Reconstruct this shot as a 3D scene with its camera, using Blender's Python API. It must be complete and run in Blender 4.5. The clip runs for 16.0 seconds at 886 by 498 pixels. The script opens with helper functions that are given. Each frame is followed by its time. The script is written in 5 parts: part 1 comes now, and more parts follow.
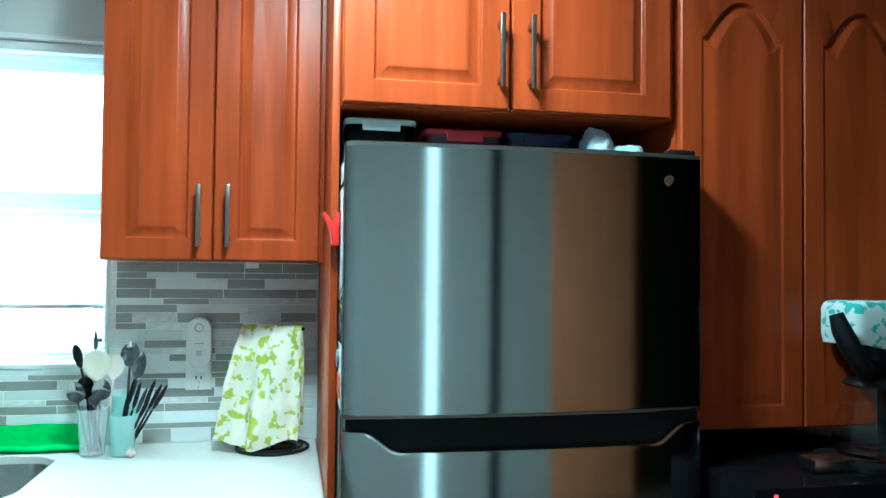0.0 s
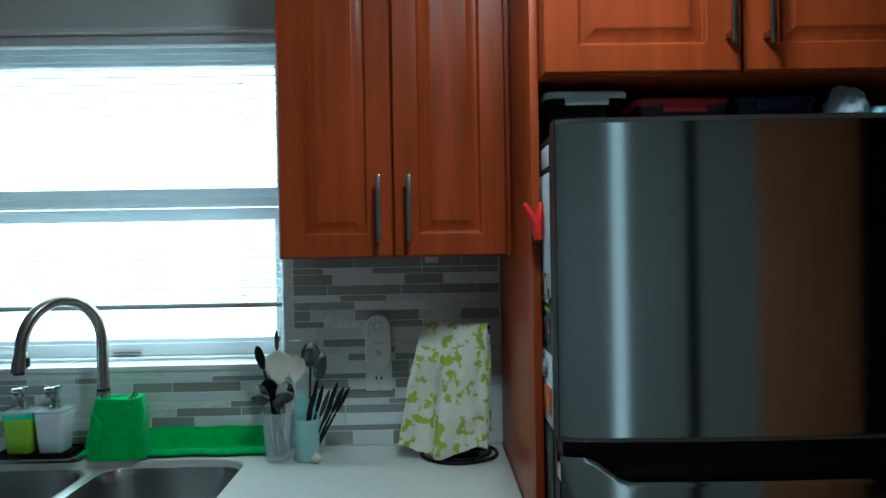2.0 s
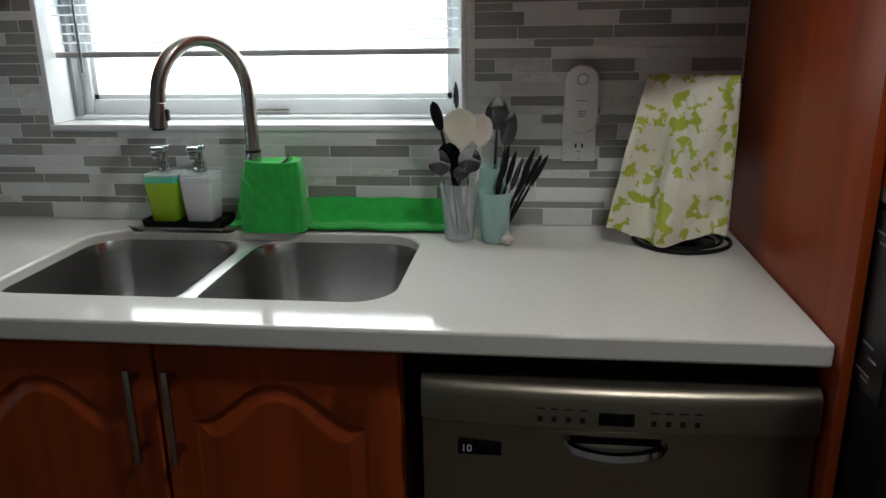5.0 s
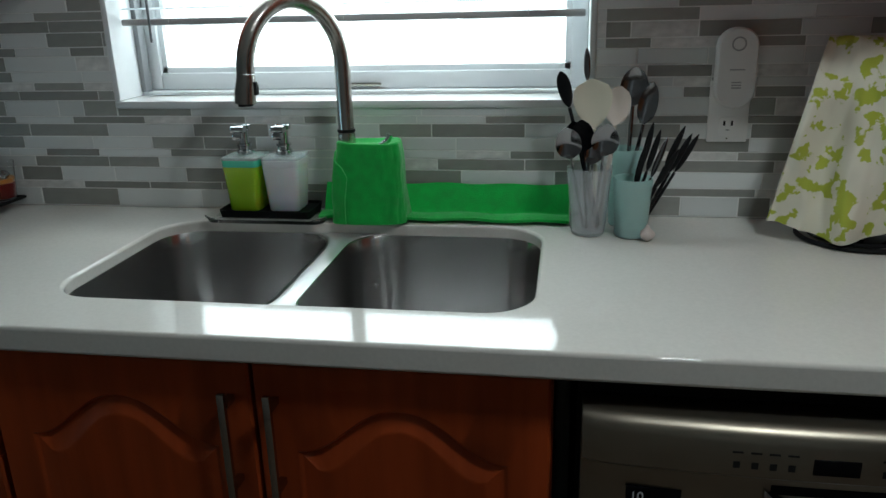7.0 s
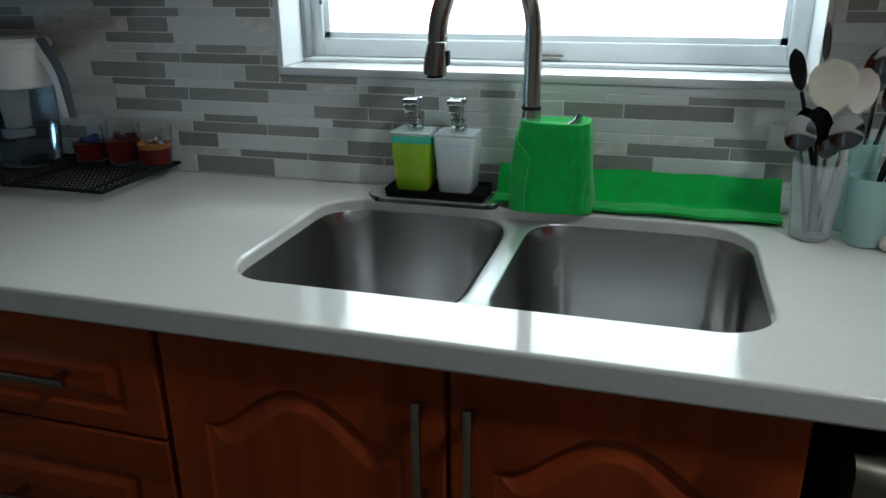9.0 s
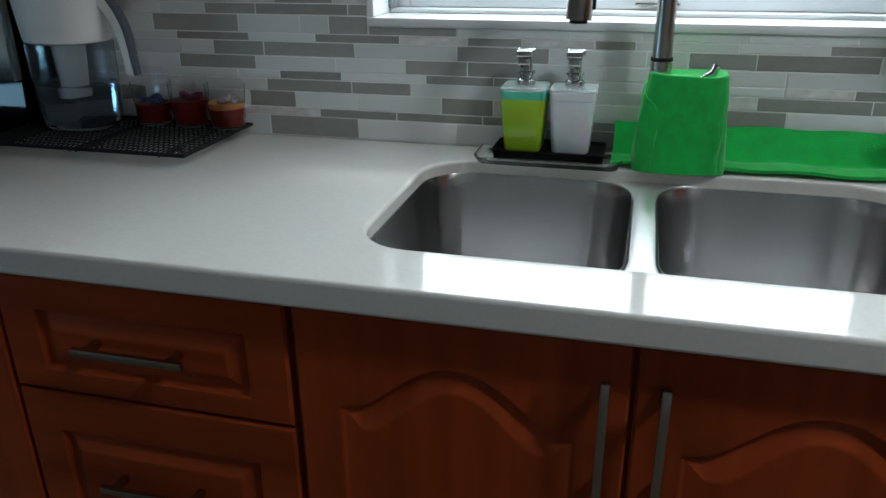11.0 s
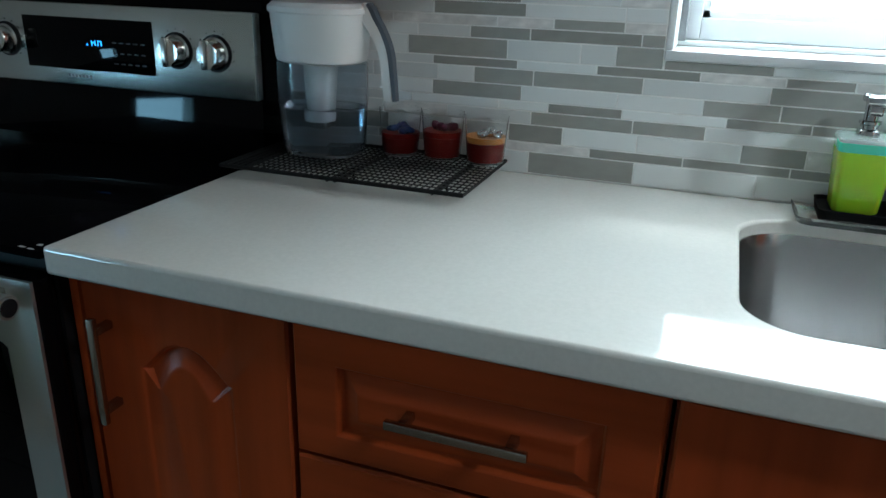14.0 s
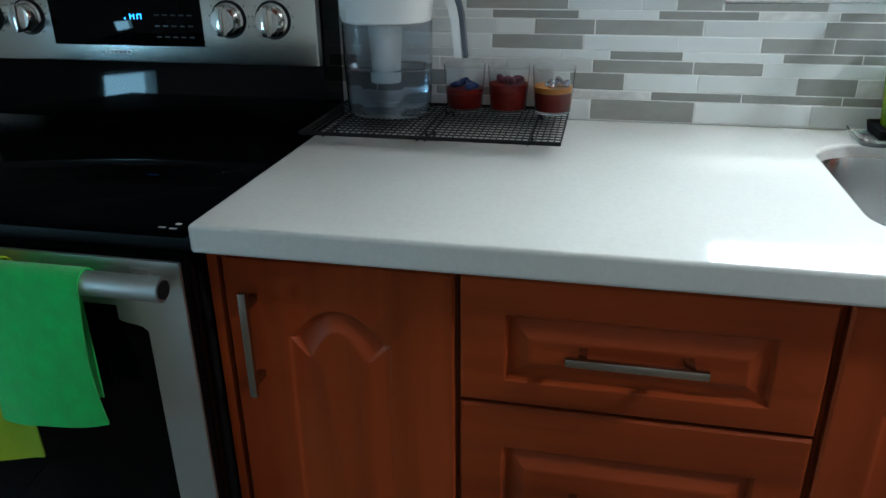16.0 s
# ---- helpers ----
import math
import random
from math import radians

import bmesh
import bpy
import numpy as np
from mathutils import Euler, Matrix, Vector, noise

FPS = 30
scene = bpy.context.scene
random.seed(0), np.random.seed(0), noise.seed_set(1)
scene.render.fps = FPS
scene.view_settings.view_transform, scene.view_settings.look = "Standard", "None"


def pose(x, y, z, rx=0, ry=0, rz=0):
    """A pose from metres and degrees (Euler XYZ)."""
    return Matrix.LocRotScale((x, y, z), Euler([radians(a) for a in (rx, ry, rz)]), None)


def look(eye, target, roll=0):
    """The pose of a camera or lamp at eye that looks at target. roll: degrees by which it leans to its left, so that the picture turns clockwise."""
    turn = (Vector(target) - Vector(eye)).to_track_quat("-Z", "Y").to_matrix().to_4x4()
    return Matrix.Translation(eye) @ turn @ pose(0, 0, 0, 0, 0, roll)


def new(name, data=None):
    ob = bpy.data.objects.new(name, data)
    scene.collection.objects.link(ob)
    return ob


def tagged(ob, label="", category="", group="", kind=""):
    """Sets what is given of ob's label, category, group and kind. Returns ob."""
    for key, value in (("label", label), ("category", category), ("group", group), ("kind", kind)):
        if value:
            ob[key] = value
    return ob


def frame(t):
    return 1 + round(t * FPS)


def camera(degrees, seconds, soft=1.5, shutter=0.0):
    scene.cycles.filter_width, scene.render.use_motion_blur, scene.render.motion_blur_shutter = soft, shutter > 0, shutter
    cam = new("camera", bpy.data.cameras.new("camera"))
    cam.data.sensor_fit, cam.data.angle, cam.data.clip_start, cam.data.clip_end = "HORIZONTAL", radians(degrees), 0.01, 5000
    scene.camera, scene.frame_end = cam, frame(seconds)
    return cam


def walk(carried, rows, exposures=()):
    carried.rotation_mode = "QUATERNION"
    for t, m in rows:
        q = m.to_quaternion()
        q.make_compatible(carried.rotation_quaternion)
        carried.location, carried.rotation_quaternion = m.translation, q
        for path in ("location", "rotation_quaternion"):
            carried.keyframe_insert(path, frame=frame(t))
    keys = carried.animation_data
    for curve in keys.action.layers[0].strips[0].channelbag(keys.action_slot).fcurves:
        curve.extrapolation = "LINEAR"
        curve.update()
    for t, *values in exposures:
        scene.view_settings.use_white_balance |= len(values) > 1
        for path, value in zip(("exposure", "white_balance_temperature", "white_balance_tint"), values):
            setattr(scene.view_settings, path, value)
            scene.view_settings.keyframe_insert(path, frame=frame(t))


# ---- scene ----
cam = camera(60.8, 16.0)
PATH = [
    (0, (0.698, 0.067, 1.428), (1.09, 2.028, 1.483), 0.6),
    (0.5, (0.694, 0.064, 1.46), (0.945, 2.048, 1.507), 0.4),
    (1, (0.639, 0.098, 1.472), (0.86, 2.085, 1.52), 0.3),
    (1.5, (0.583, 0.184, 1.469), (0.822, 2.17, 1.513), 0.1),
    (2, (0.584, 0.285, 1.472), (0.618, 2.284, 1.461), -1.0),
    (2.5, (0.594, 0.368, 1.464), (0.47, 2.36, 1.335), -1.4),
    (3, (0.584, 0.424, 1.447), (0.314, 2.389, 1.189), -2.0),
    (3.5, (0.525, 0.533, 1.428), (0.273, 2.497, 1.145), -2.1),
    (4, (0.446, 0.601, 1.427), (0.204, 2.559, 1.101), -2.9),
    (4.5, (0.381, 0.658, 1.388), (0.154, 2.572, 0.853), -1.2),
    (5, (0.33, 0.679, 1.378), (0.102, 2.579, 0.798), -0.9),
    (5.2, (0.319, 0.69, 1.376), (0.048, 2.588, 0.807), -0.6),
    (7.3, (0.091, 0.895, 1.335), (-0.224, 2.767, 0.704), -1.5),
    (7.5, (0.062, 0.898, 1.331), (-0.226, 2.774, 0.7), -1.0),
    (8, (-0.025, 0.919, 1.324), (-0.271, 2.78, 0.634), -0.3),
    (8.5, (-0.066, 0.936, 1.324), (-0.463, 2.767, 0.624), 0.3),
    (9, (-0.071, 0.983, 1.333), (-0.599, 2.783, 0.638), -0.5),
    (9.2, (-0.07, 1.002, 1.333), (-0.645, 2.784, 0.631), -0.1),
    (11.3, (-0.369, 1.013, 1.287), (-0.824, 2.803, 0.519), -0.7),
    (11.5, (-0.391, 1.004, 1.287), (-0.86, 2.797, 0.535), -1.3),
    (12, (-0.457, 0.99, 1.275), (-0.945, 2.778, 0.522), -1.0),
    (12.5, (-0.519, 1.002, 1.276), (-1.099, 2.778, 0.562), -0.2),
    (13, (-0.604, 1.02, 1.285), (-1.238, 2.785, 0.588), -0.7),
    (13.5, (-0.684, 1.046, 1.279), (-1.303, 2.826, 0.608), -0.4),
    (14, (-0.736, 1.069, 1.269), (-1.366, 2.833, 0.569), 1.6),
    (14.5, (-0.814, 1.072, 1.265), (-1.378, 2.853, 0.55), 1.0),
    (15, (-0.911, 1.047, 1.271), (-1.361, 2.843, 0.514), -0.1),
    (15.5, (-0.981, 0.979, 1.274), (-1.368, 2.767, 0.467), -0.7),
    (16, (-1.022, 0.945, 1.268), (-1.414, 2.738, 0.472), -0.7),
]
# seconds, stops, kelvin, tint
EXPOSURES = [
    (0.0, 1.68, 4800, -27), (0.5, 1.4, 4780, -26), (1.0, 1.05, 4800, -24), (1.5, 0.7, 4850, -21), (2.0, -0.25, 5050, -17), (2.5, -1.5, 5150, -14),
    (3.0, -1.78, 5600, -6), (3.5, -1.6, 5950, -1), (4.0, -1.58, 6250, 2), (4.5, -0.65, 6600, 7), (5.0, -0.27, 6600, 7),
    (7.5, -0.36, 6050, -1), (8.5, -0.32, 6000, -2), (9.0, -0.25, 5950, -1), (11.5, 0.25, 6000, 4), (12.5, 0.5, 5700, -2), (13.5, 0.75, 5750, -2),
    (14.5, 1.0, 5750, -1), (16.0, 1.3, 5800, 0)]
walk(cam, [(t, look(eye, target, roll)) for t, eye, target, roll in PATH], EXPOSURES)

# ---- world and light ----
world = bpy.data.worlds.new("world")
scene.world = world
world.use_nodes = True
wn = world.node_tree.nodes
sky = wn.new("ShaderNodeTexSky")
sky.sky_type, sky.sun_disc = "NISHITA", False
sky.sun_elevation, sky.sun_rotation = radians(48), radians(200)
world.node_tree.links.new(sky.outputs[0], wn["Background"].inputs[0])
wn["Background"].inputs[1].default_value = 0.12


def lamp(name, kind, m, power, **more):
    data = bpy.data.lights.new(name, kind)
    data.energy = power
    data.color = more.get("color", (1, 1, 1))
    if kind == "AREA":
        data.shape, data.size, data.size_y = "RECTANGLE", more["size"], more["size_y"]
    if kind == "SUN":
        data.angle = radians(more["angle"])
    ob = new(name, data)
    ob.matrix_world = m
    return ob


lamp("sun", "SUN", look((0, 0, 0), (-0.3, -1, -1.1)), 1.0, angle=12, color=(1, 0.97, 0.92))
# daylight through the sink window, and the ceiling light whose shadow the refrigerator casts
lamp("window_daylight", "AREA", look((-0.32, 2.394, 1.62), (-0.32, 1.4, 1.2)), 8.5, size=0.95, size_y=0.88, color=(0.91, 0.975, 1))
lamp("ceiling_light", "AREA", look((0.77, 1.22, 2.425), (0.77, 1.221, 0)), 13.5, size=0.2, size_y=0.2, color=(0.97, 0.98, 1))


# ---- materials ----
def material(name, color, rough=0.5, metal=0.0, vary=0.12, scale=(6, 6, 6), detail=4.0, bump=0.0, bump_scale=60.0, coat=0.0, island=0.0, rough_vary=0.1, spec=0.5):
    m = bpy.data.materials.new(name)
    m.use_nodes = True
    n, l = m.node_tree.nodes, m.node_tree.links
    b = n["Principled BSDF"]
    b.inputs["Metallic"].default_value = metal
    b.inputs["Coat Weight"].default_value = coat
    b.inputs["Coat Roughness"].default_value = 0.12
    b.inputs["Specular IOR Level"].default_value = spec
    co = n.new("ShaderNodeTexCoord")
    mp = n.new("ShaderNodeMapping")
    mp.inputs["Scale"].default_value = scale
    l.new(co.outputs["Object"], mp.inputs[0])
    t1 = n.new("ShaderNodeTexNoise")
    t1.inputs["Scale"].default_value, t1.inputs["Detail"].default_value = 1.0, detail
    l.new(mp.outputs[0], t1.inputs["Vector"])
    t2 = n.new("ShaderNodeTexNoise")
    t2.inputs["Scale"].default_value, t2.inputs["Detail"].default_value = 2.3, 2.0
    l.new(co.outputs["Object"], t2.inputs["Vector"])
    add = n.new("ShaderNodeMath")
    add.operation = "MULTIPLY_ADD"
    add.inputs[1].default_value = 0.6
    l.new(t2.outputs[0], add.inputs[0])
    l.new(t1.outputs[0], add.inputs[2])
    ramp = n.new("ShaderNodeMapRange")
    ramp.inputs["From Min"].default_value, ramp.inputs["From Max"].default_value = 0.45, 1.15
    ramp.inputs["To Min"].default_value, ramp.inputs["To Max"].default_value = 1 - vary, 1 + vary
    l.new(add.outputs[0], ramp.inputs["Value"])
    last = ramp.outputs[0]
    if island:
        info = n.new("ShaderNodeObjectInfo")
        geo = n.new("ShaderNodeNewGeometry")
        s = n.new("ShaderNodeMath")
        s.operation = "ADD"
        l.new(info.outputs["Random"], s.inputs[0])
        l.new(geo.outputs["Random Per Island"], s.inputs[1])
        w = n.new("ShaderNodeMath")
        w.operation = "FRACT"
        l.new(s.outputs[0], w.inputs[0])
        r2 = n.new("ShaderNodeMapRange")
        r2.inputs["To Min"].default_value, r2.inputs["To Max"].default_value = 1 - island, 1 + island
        l.new(w.outputs[0], r2.inputs["Value"])
        mu = n.new("ShaderNodeMath")
        mu.operation = "MULTIPLY"
        l.new(r2.outputs[0], mu.inputs[0])
        l.new(last, mu.inputs[1])
        last = mu.outputs[0]
    sc = n.new("ShaderNodeVectorMath")
    sc.operation = "SCALE"
    sc.inputs[0].default_value = color
    l.new(last, sc.inputs["Scale"])
    l.new(sc.outputs[0], b.inputs["Base Color"])
    rr = n.new("ShaderNodeMapRange")
    rr.inputs["From Min"].default_value, rr.inputs["From Max"].default_value = 0.3, 0.7
    rr.inputs["To Min"].default_value, rr.inputs["To Max"].default_value = rough * (1 - rough_vary), min(1, rough * (1 + rough_vary))
    l.new(t1.outputs[0], rr.inputs["Value"])
    l.new(rr.outputs[0], b.inputs["Roughness"])
    if bump:
        t3 = n.new("ShaderNodeTexNoise")
        t3.inputs["Scale"].default_value, t3.inputs["Detail"].default_value = bump_scale, 3.0
        l.new(co.outputs["Object"], t3.inputs["Vector"])
        bp = n.new("ShaderNodeBump")
        bp.inputs["Strength"].default_value, bp.inputs["Distance"].default_value = bump, 0.002
        l.new(t3.outputs[0], bp.inputs["Height"])
        l.new(bp.outputs[0], b.inputs["Normal"])
    return m


def glass(name, color=(1, 1, 1), rough=0.0, ior=1.45):
    m = bpy.data.materials.new(name)
    m.use_nodes = True
    b = m.node_tree.nodes["Principled BSDF"]
    b.inputs["Base Color"].default_value = (*color, 1)
    b.inputs["Transmission Weight"].default_value = 1
    b.inputs["Roughness"].default_value = rough
    b.inputs["IOR"].default_value = ior
    return m


def glow(name, color, strength):
    m = bpy.data.materials.new(name)
    m.use_nodes = True
    b = m.node_tree.nodes["Principled BSDF"]
    b.inputs["Base Color"].default_value = (0, 0, 0, 1)
    b.inputs["Emission Color"].default_value = (*color, 1)
    b.inputs["Emission Strength"].default_value = strength
    return m


wood = material("cherry_foil", (0.300, 0.0485, 0.0105), 0.34, vary=0.42, scale=(26, 26, 1.6), detail=8, spec=0.19, bump=0.03, bump_scale=200)
wood_flat = material("cherry_foil_across", (0.300, 0.0485, 0.0105), 0.34, vary=0.42, scale=(1.6, 26, 26), detail=8, spec=0.19, bump=0.03, bump_scale=200)
quartz = material("white_quartz", (0.67, 0.652, 0.605), 0.075, vary=0.05, scale=(160, 160, 160), detail=2)
wall_paint = material("wall_paint", (0.72, 0.73, 0.70), 0.75, vary=0.04, bump=0.1, bump_scale=120)
# darker than wall_paint so the unseen walls bounce less light
low_bounce_paint = material("low_bounce_wall_paint", (0.50, 0.51, 0.50), 0.75, vary=0.05, bump=0.1, bump_scale=120)
ceiling_paint = material("ceiling_paint", (0.8, 0.8, 0.78), 0.85, vary=0.03, bump=0.15, bump_scale=80)
white_frame = material("white_window_frame", (0.84, 0.86, 0.87), 0.4, vary=0.06)
sill_stone = material("white_marble_sill", (0.76, 0.77, 0.77), 0.2, vary=0.1, scale=(5, 5, 5))
floor_tile = material("brown_floor_tile", (0.17, 0.13, 0.10), 0.35, vary=0.15, island=0.08)
grout = material("pale_grout", (0.84, 0.84, 0.82), 0.9, vary=0.08, bump=0.2, bump_scale=300)
tile_light = material("pale_glass_tile", (0.76, 0.78, 0.77), 0.16, vary=0.05, island=0.10)
tile_dark = material("taupe_stone_tile", (0.325, 0.325, 0.30), 0.42, vary=0.10, scale=(30, 30, 60), island=0.14)
tile_marble = material("veined_marble_tile", (0.72, 0.71, 0.69), 0.3, vary=0.28, scale=(38, 38, 60), detail=6, island=0.08)
steel = material("brushed_steel", (0.55, 0.565, 0.565), 0.08, metal=1, vary=0.02, rough_vary=0.05, scale=(400, 400, 2), detail=3)
steel_h = material("brushed_steel_across", (0.52, 0.50, 0.47), 0.26, metal=1, vary=0.02, rough_vary=0.05, scale=(2, 400, 400), detail=3)
sink_steel = material("satin_sink_steel", (0.50, 0.49, 0.485), 0.24, metal=1, vary=0.025, rough_vary=0.04, scale=(90, 90, 4), detail=4)
# the bowls are brushed round, so reflections draw out up and down
brushed = sink_steel.node_tree.nodes.new("ShaderNodeTangent")
brushed.direction_type, brushed.axis = "RADIAL", "Z"
steel_shader = sink_steel.node_tree.nodes["Principled BSDF"]
steel_shader.inputs["Anisotropic"].default_value, steel_shader.inputs["Anisotropic Rotation"].default_value = 0.8, 0.25
sink_steel.node_tree.links.new(brushed.outputs[0], steel_shader.inputs["Tangent"])
nickel = material("brushed_nickel", (0.42, 0.395, 0.36), 0.26, metal=1, vary=0.03, rough_vary=0.05, scale=(60, 60, 8))
handle_nickel = material("handle_nickel", (0.40, 0.375, 0.33), 0.24, metal=1, vary=0.03, rough_vary=0.05, scale=(60, 60, 60))
chrome = material("chrome", (0.55, 0.56, 0.57), 0.06, metal=1, vary=0.02)
black_gloss = material("black_gloss", (0.004, 0.004, 0.005), 0.08, vary=0.1, spec=0.07)
black_matte = material("black_plastic", (0.007, 0.007, 0.008), 0.48, vary=0.15, spec=0.22)
range_glass = material("range_black_glass", (0.002, 0.002, 0.0025), 0.04, vary=0.1, spec=0.10)
cooktop_glass = material("black_cooktop_glass", (0.002, 0.002, 0.0025), 0.04, vary=0.1, spec=0.5)
cooktop_glass.node_tree.nodes["Principled BSDF"].inputs["IOR"].default_value = 1.045
door_steel = material("oven_door_steel", (0.64, 0.67, 0.65), 0.42, metal=1, vary=0.03, rough_vary=0.05, scale=(2, 400, 400), detail=3)
# near-black that puts the shade of recesses and of the unlit hall into colour
shade_black = material("painted_shade_black", (0.009, 0.008, 0.007), 0.9, vary=0.1, spec=0.1)
white_plastic = material("white_plastic", (0.82, 0.81, 0.79), 0.35, vary=0.03)
pane_glass = glass("window_glass")
day = glow("bright_daylight", (0.90, 0.97, 1.0), 3.0)
dn, dl = day.node_tree.nodes, day.node_tree.links
dco, dvo, dmr, dmm = dn.new("ShaderNodeTexCoord"), dn.new("ShaderNodeTexVoronoi"), dn.new("ShaderNodeMapRange"), dn.new("ShaderNodeMath")
dvo.distance, dvo.inputs["Scale"].default_value = "CHEBYCHEV", 1.9
dl.new(dco.outputs["Object"], dvo.inputs["Vector"])
dsep = dn.new("ShaderNodeSeparateXYZ")
dl.new(dco.outputs["Object"], dsep.inputs[0])
dmr.inputs["From Min"].default_value, dmr.inputs["From Max"].default_value = 1.3, 1.9
dmr.inputs["To Min"].default_value, dmr.inputs["To Max"].default_value = 0.0, 1.0
dl.new(dsep.outputs["Z"], dmr.inputs["Value"])
dsp = dn.new("ShaderNodeSeparateColor")
dl.new(dvo.outputs["Color"], dsp.inputs[0])
dmm.operation = "MAXIMUM"
dl.new(dsp.outputs[0], dmm.inputs[0])
dl.new(dmr.outputs[0], dmm.inputs[1])
dst = dn.new("ShaderNodeMapRange")
dst.inputs["To Min"].default_value, dst.inputs["To Max"].default_value = 2.0, 5.6
dl.new(dmm.outputs[0], dst.inputs["Value"])
dl.new(dst.outputs[0], dn["Principled BSDF"].inputs["Emission Strength"])


# ---- building helpers ----
def finish(name, bm, mat, smooth=True, soft=False):
    me = bpy.data.meshes.new(name)
    bmesh.ops.recalc_face_normals(bm, faces=bm.faces)
    bm.to_mesh(me)
    bm.free()
    me.materials.append(mat)
    if smooth:
        for p in me.polygons:
            p.use_smooth = len(p.vertices) < 7
        me.set_sharp_from_angle(angle=radians(75 if soft else 38))
    return new(name, me)


def hang(ob, parent):
    ob.parent = parent
    ob.matrix_parent_inverse = Matrix.Translation(-parent.location) if parent.type == "EMPTY" else Matrix.Identity(4)
    return ob


def part(name, bm, mat, parent, label=""):
    ob = hang(finish(name, bm, mat), parent)
    return tagged(ob, label)


def thing(name, base, label, category, group="", kind=""):
    ob = new(name)
    ob.location = base
    ob.empty_display_size = 0.05
    return tagged(ob, label, category, group, kind)


def solo(name, bm, mat, label="", category="", group="", kind="", soft=False):
    return tagged(finish(name, bm, mat, soft=soft), label, category, group, kind)


def box(x0, x1, y0, y1, z0, z1, bevel=0.0, seg=2, bm=None):
    own = bmesh.new()
    bmesh.ops.create_cube(own, size=1)
    for v in own.verts:
        v.co = ((x0 + x1) / 2 + v.co.x * (x1 - x0), (y0 + y1) / 2 + v.co.y * (y1 - y0), (z0 + z1) / 2 + v.co.z * (z1 - z0))
    if bevel:
        bmesh.ops.bevel(own, geom=own.edges[:], offset=bevel, segments=seg, profile=0.5, affect="EDGES")
    return merge(bm, own)


def merge(bm, own):
    if bm is None:
        return own
    me = bpy.data.meshes.new("tmp")
    own.to_mesh(me)
    own.free()
    bm.from_mesh(me)
    bpy.data.meshes.remove(me)
    return bm


def loft(loops, close_first=True, close_last=True, bm=None):
    """Skin over loops of equally many points."""
    bm = bm or bmesh.new()
    rings = [[bm.verts.new(p) for p in loop] for loop in loops]
    k = len(rings[0])
    for a, b in zip(rings, rings[1:]):
        for i in range(k):
            bm.faces.new((a[i], a[(i + 1) % k], b[(i + 1) % k], b[i]))
    if close_first:
        bm.faces.new(rings[0][::-1])
    if close_last:
        bm.faces.new(rings[-1])
    return bm


def lathe(profile, at=(0, 0, 0), n=28, close=True, bm=None):
    """Turn (radius, height) pairs about the vertical through at."""
    loops = [[(at[0] + r * math.cos(2 * math.pi * i / n), at[1] + r * math.sin(2 * math.pi * i / n), at[2] + z) for i in range(n)] for r, z in profile]
    return loft(loops, close, close, bm)


def tube(path, radius, n=12, bm=None, ends=True):
    """A round bar along a path; radius may be one number or one a point."""
    path = [Vector(p) for p in path]
    rad = radius if isinstance(radius, (list, tuple)) else [radius] * len(path)
    loops, up = [], None
    for i, p in enumerate(path):
        d = (path[min(i + 1, len(path) - 1)] - path[max(i - 1, 0)]).normalized()
        if up is None:
            up = Vector((0, 0, 1)) if abs(d.z) < 0.9 else Vector((0, 1, 0))
        side = d.cross(up).normalized()
        up = side.cross(d).normalized()
        loops.append([p + rad[i] * (math.cos(2 * math.pi * k / n) * side + math.sin(2 * math.pi * k / n) * up) for k in range(n)])
    return loft(loops, ends, ends, bm)


def round_rect(x0, x1, y0, y1, r, z, n=6):
    out = []
    for cx, cy, a0 in ((x1 - r, y1 - r, 0), (x0 + r, y1 - r, 90), (x0 + r, y0 + r, 180), (x1 - r, y0 + r, 270)):
        for i in range(n + 1):
            a = radians(a0 + 90 * i / n)
            out.append((cx + r * math.cos(a), cy + r * math.sin(a), z))
    return out


# the room's main lines
WALL_Y, FRONT_Y, TOP_Z = 2.40, 1.755, 0.915
CT_L, CT_R = -1.536, 0.779
WIN_L, WIN_R, WIN_B, WIN_T = -0.831, 0.183, 1.151, 2.09
CEIL, WEST, EAST, SOUTH = 2.44, -2.75, 5.2, -1.3
FACE_Y = 1.785

# ---- room shell ----
solo("floor", box(WEST - 0.1, EAST + 0.1, SOUTH - 0.1, WALL_Y + 0.3, -0.1, -0.006), grout, kind="structure")
solo("ceiling", box(WEST - 0.1, EAST + 0.1, SOUTH - 0.1, WALL_Y + 0.3, CEIL, CEIL + 0.1), ceiling_paint, kind="structure")
north = bmesh.new()
Y0, Y1 = WALL_Y + 0.008, WALL_Y + 0.22
box(WEST - 0.1, WIN_L, Y0, Y1, 0, CEIL, bm=north)
box(WIN_R, EAST + 0.1, Y0, Y1, 0, CEIL, bm=north)
box(WIN_L, WIN_R, Y0, Y1, 0, WIN_B - 0.02, bm=north)
box(WIN_L, WIN_R, Y0, Y1, WIN_T, CEIL, bm=north)
solo("wall_north", north, wall_paint, kind="structure")
west = bmesh.new()
WW0, WW1, WZ0, WZ1 = 0.93, 1.25, 0.73, 0.91
box(WEST - 0.1, WEST, SOUTH, WW0, 0, CEIL, bm=west)
box(WEST - 0.1, WEST, WW1, Y0, 0, CEIL, bm=west)
box(WEST - 0.1, WEST, WW0, WW1, 0, WZ0, bm=west)
box(WEST - 0.1, WEST, WW0, WW1, WZ1, CEIL, bm=west)
solo("wall_west", west, low_bounce_paint, kind="structure")
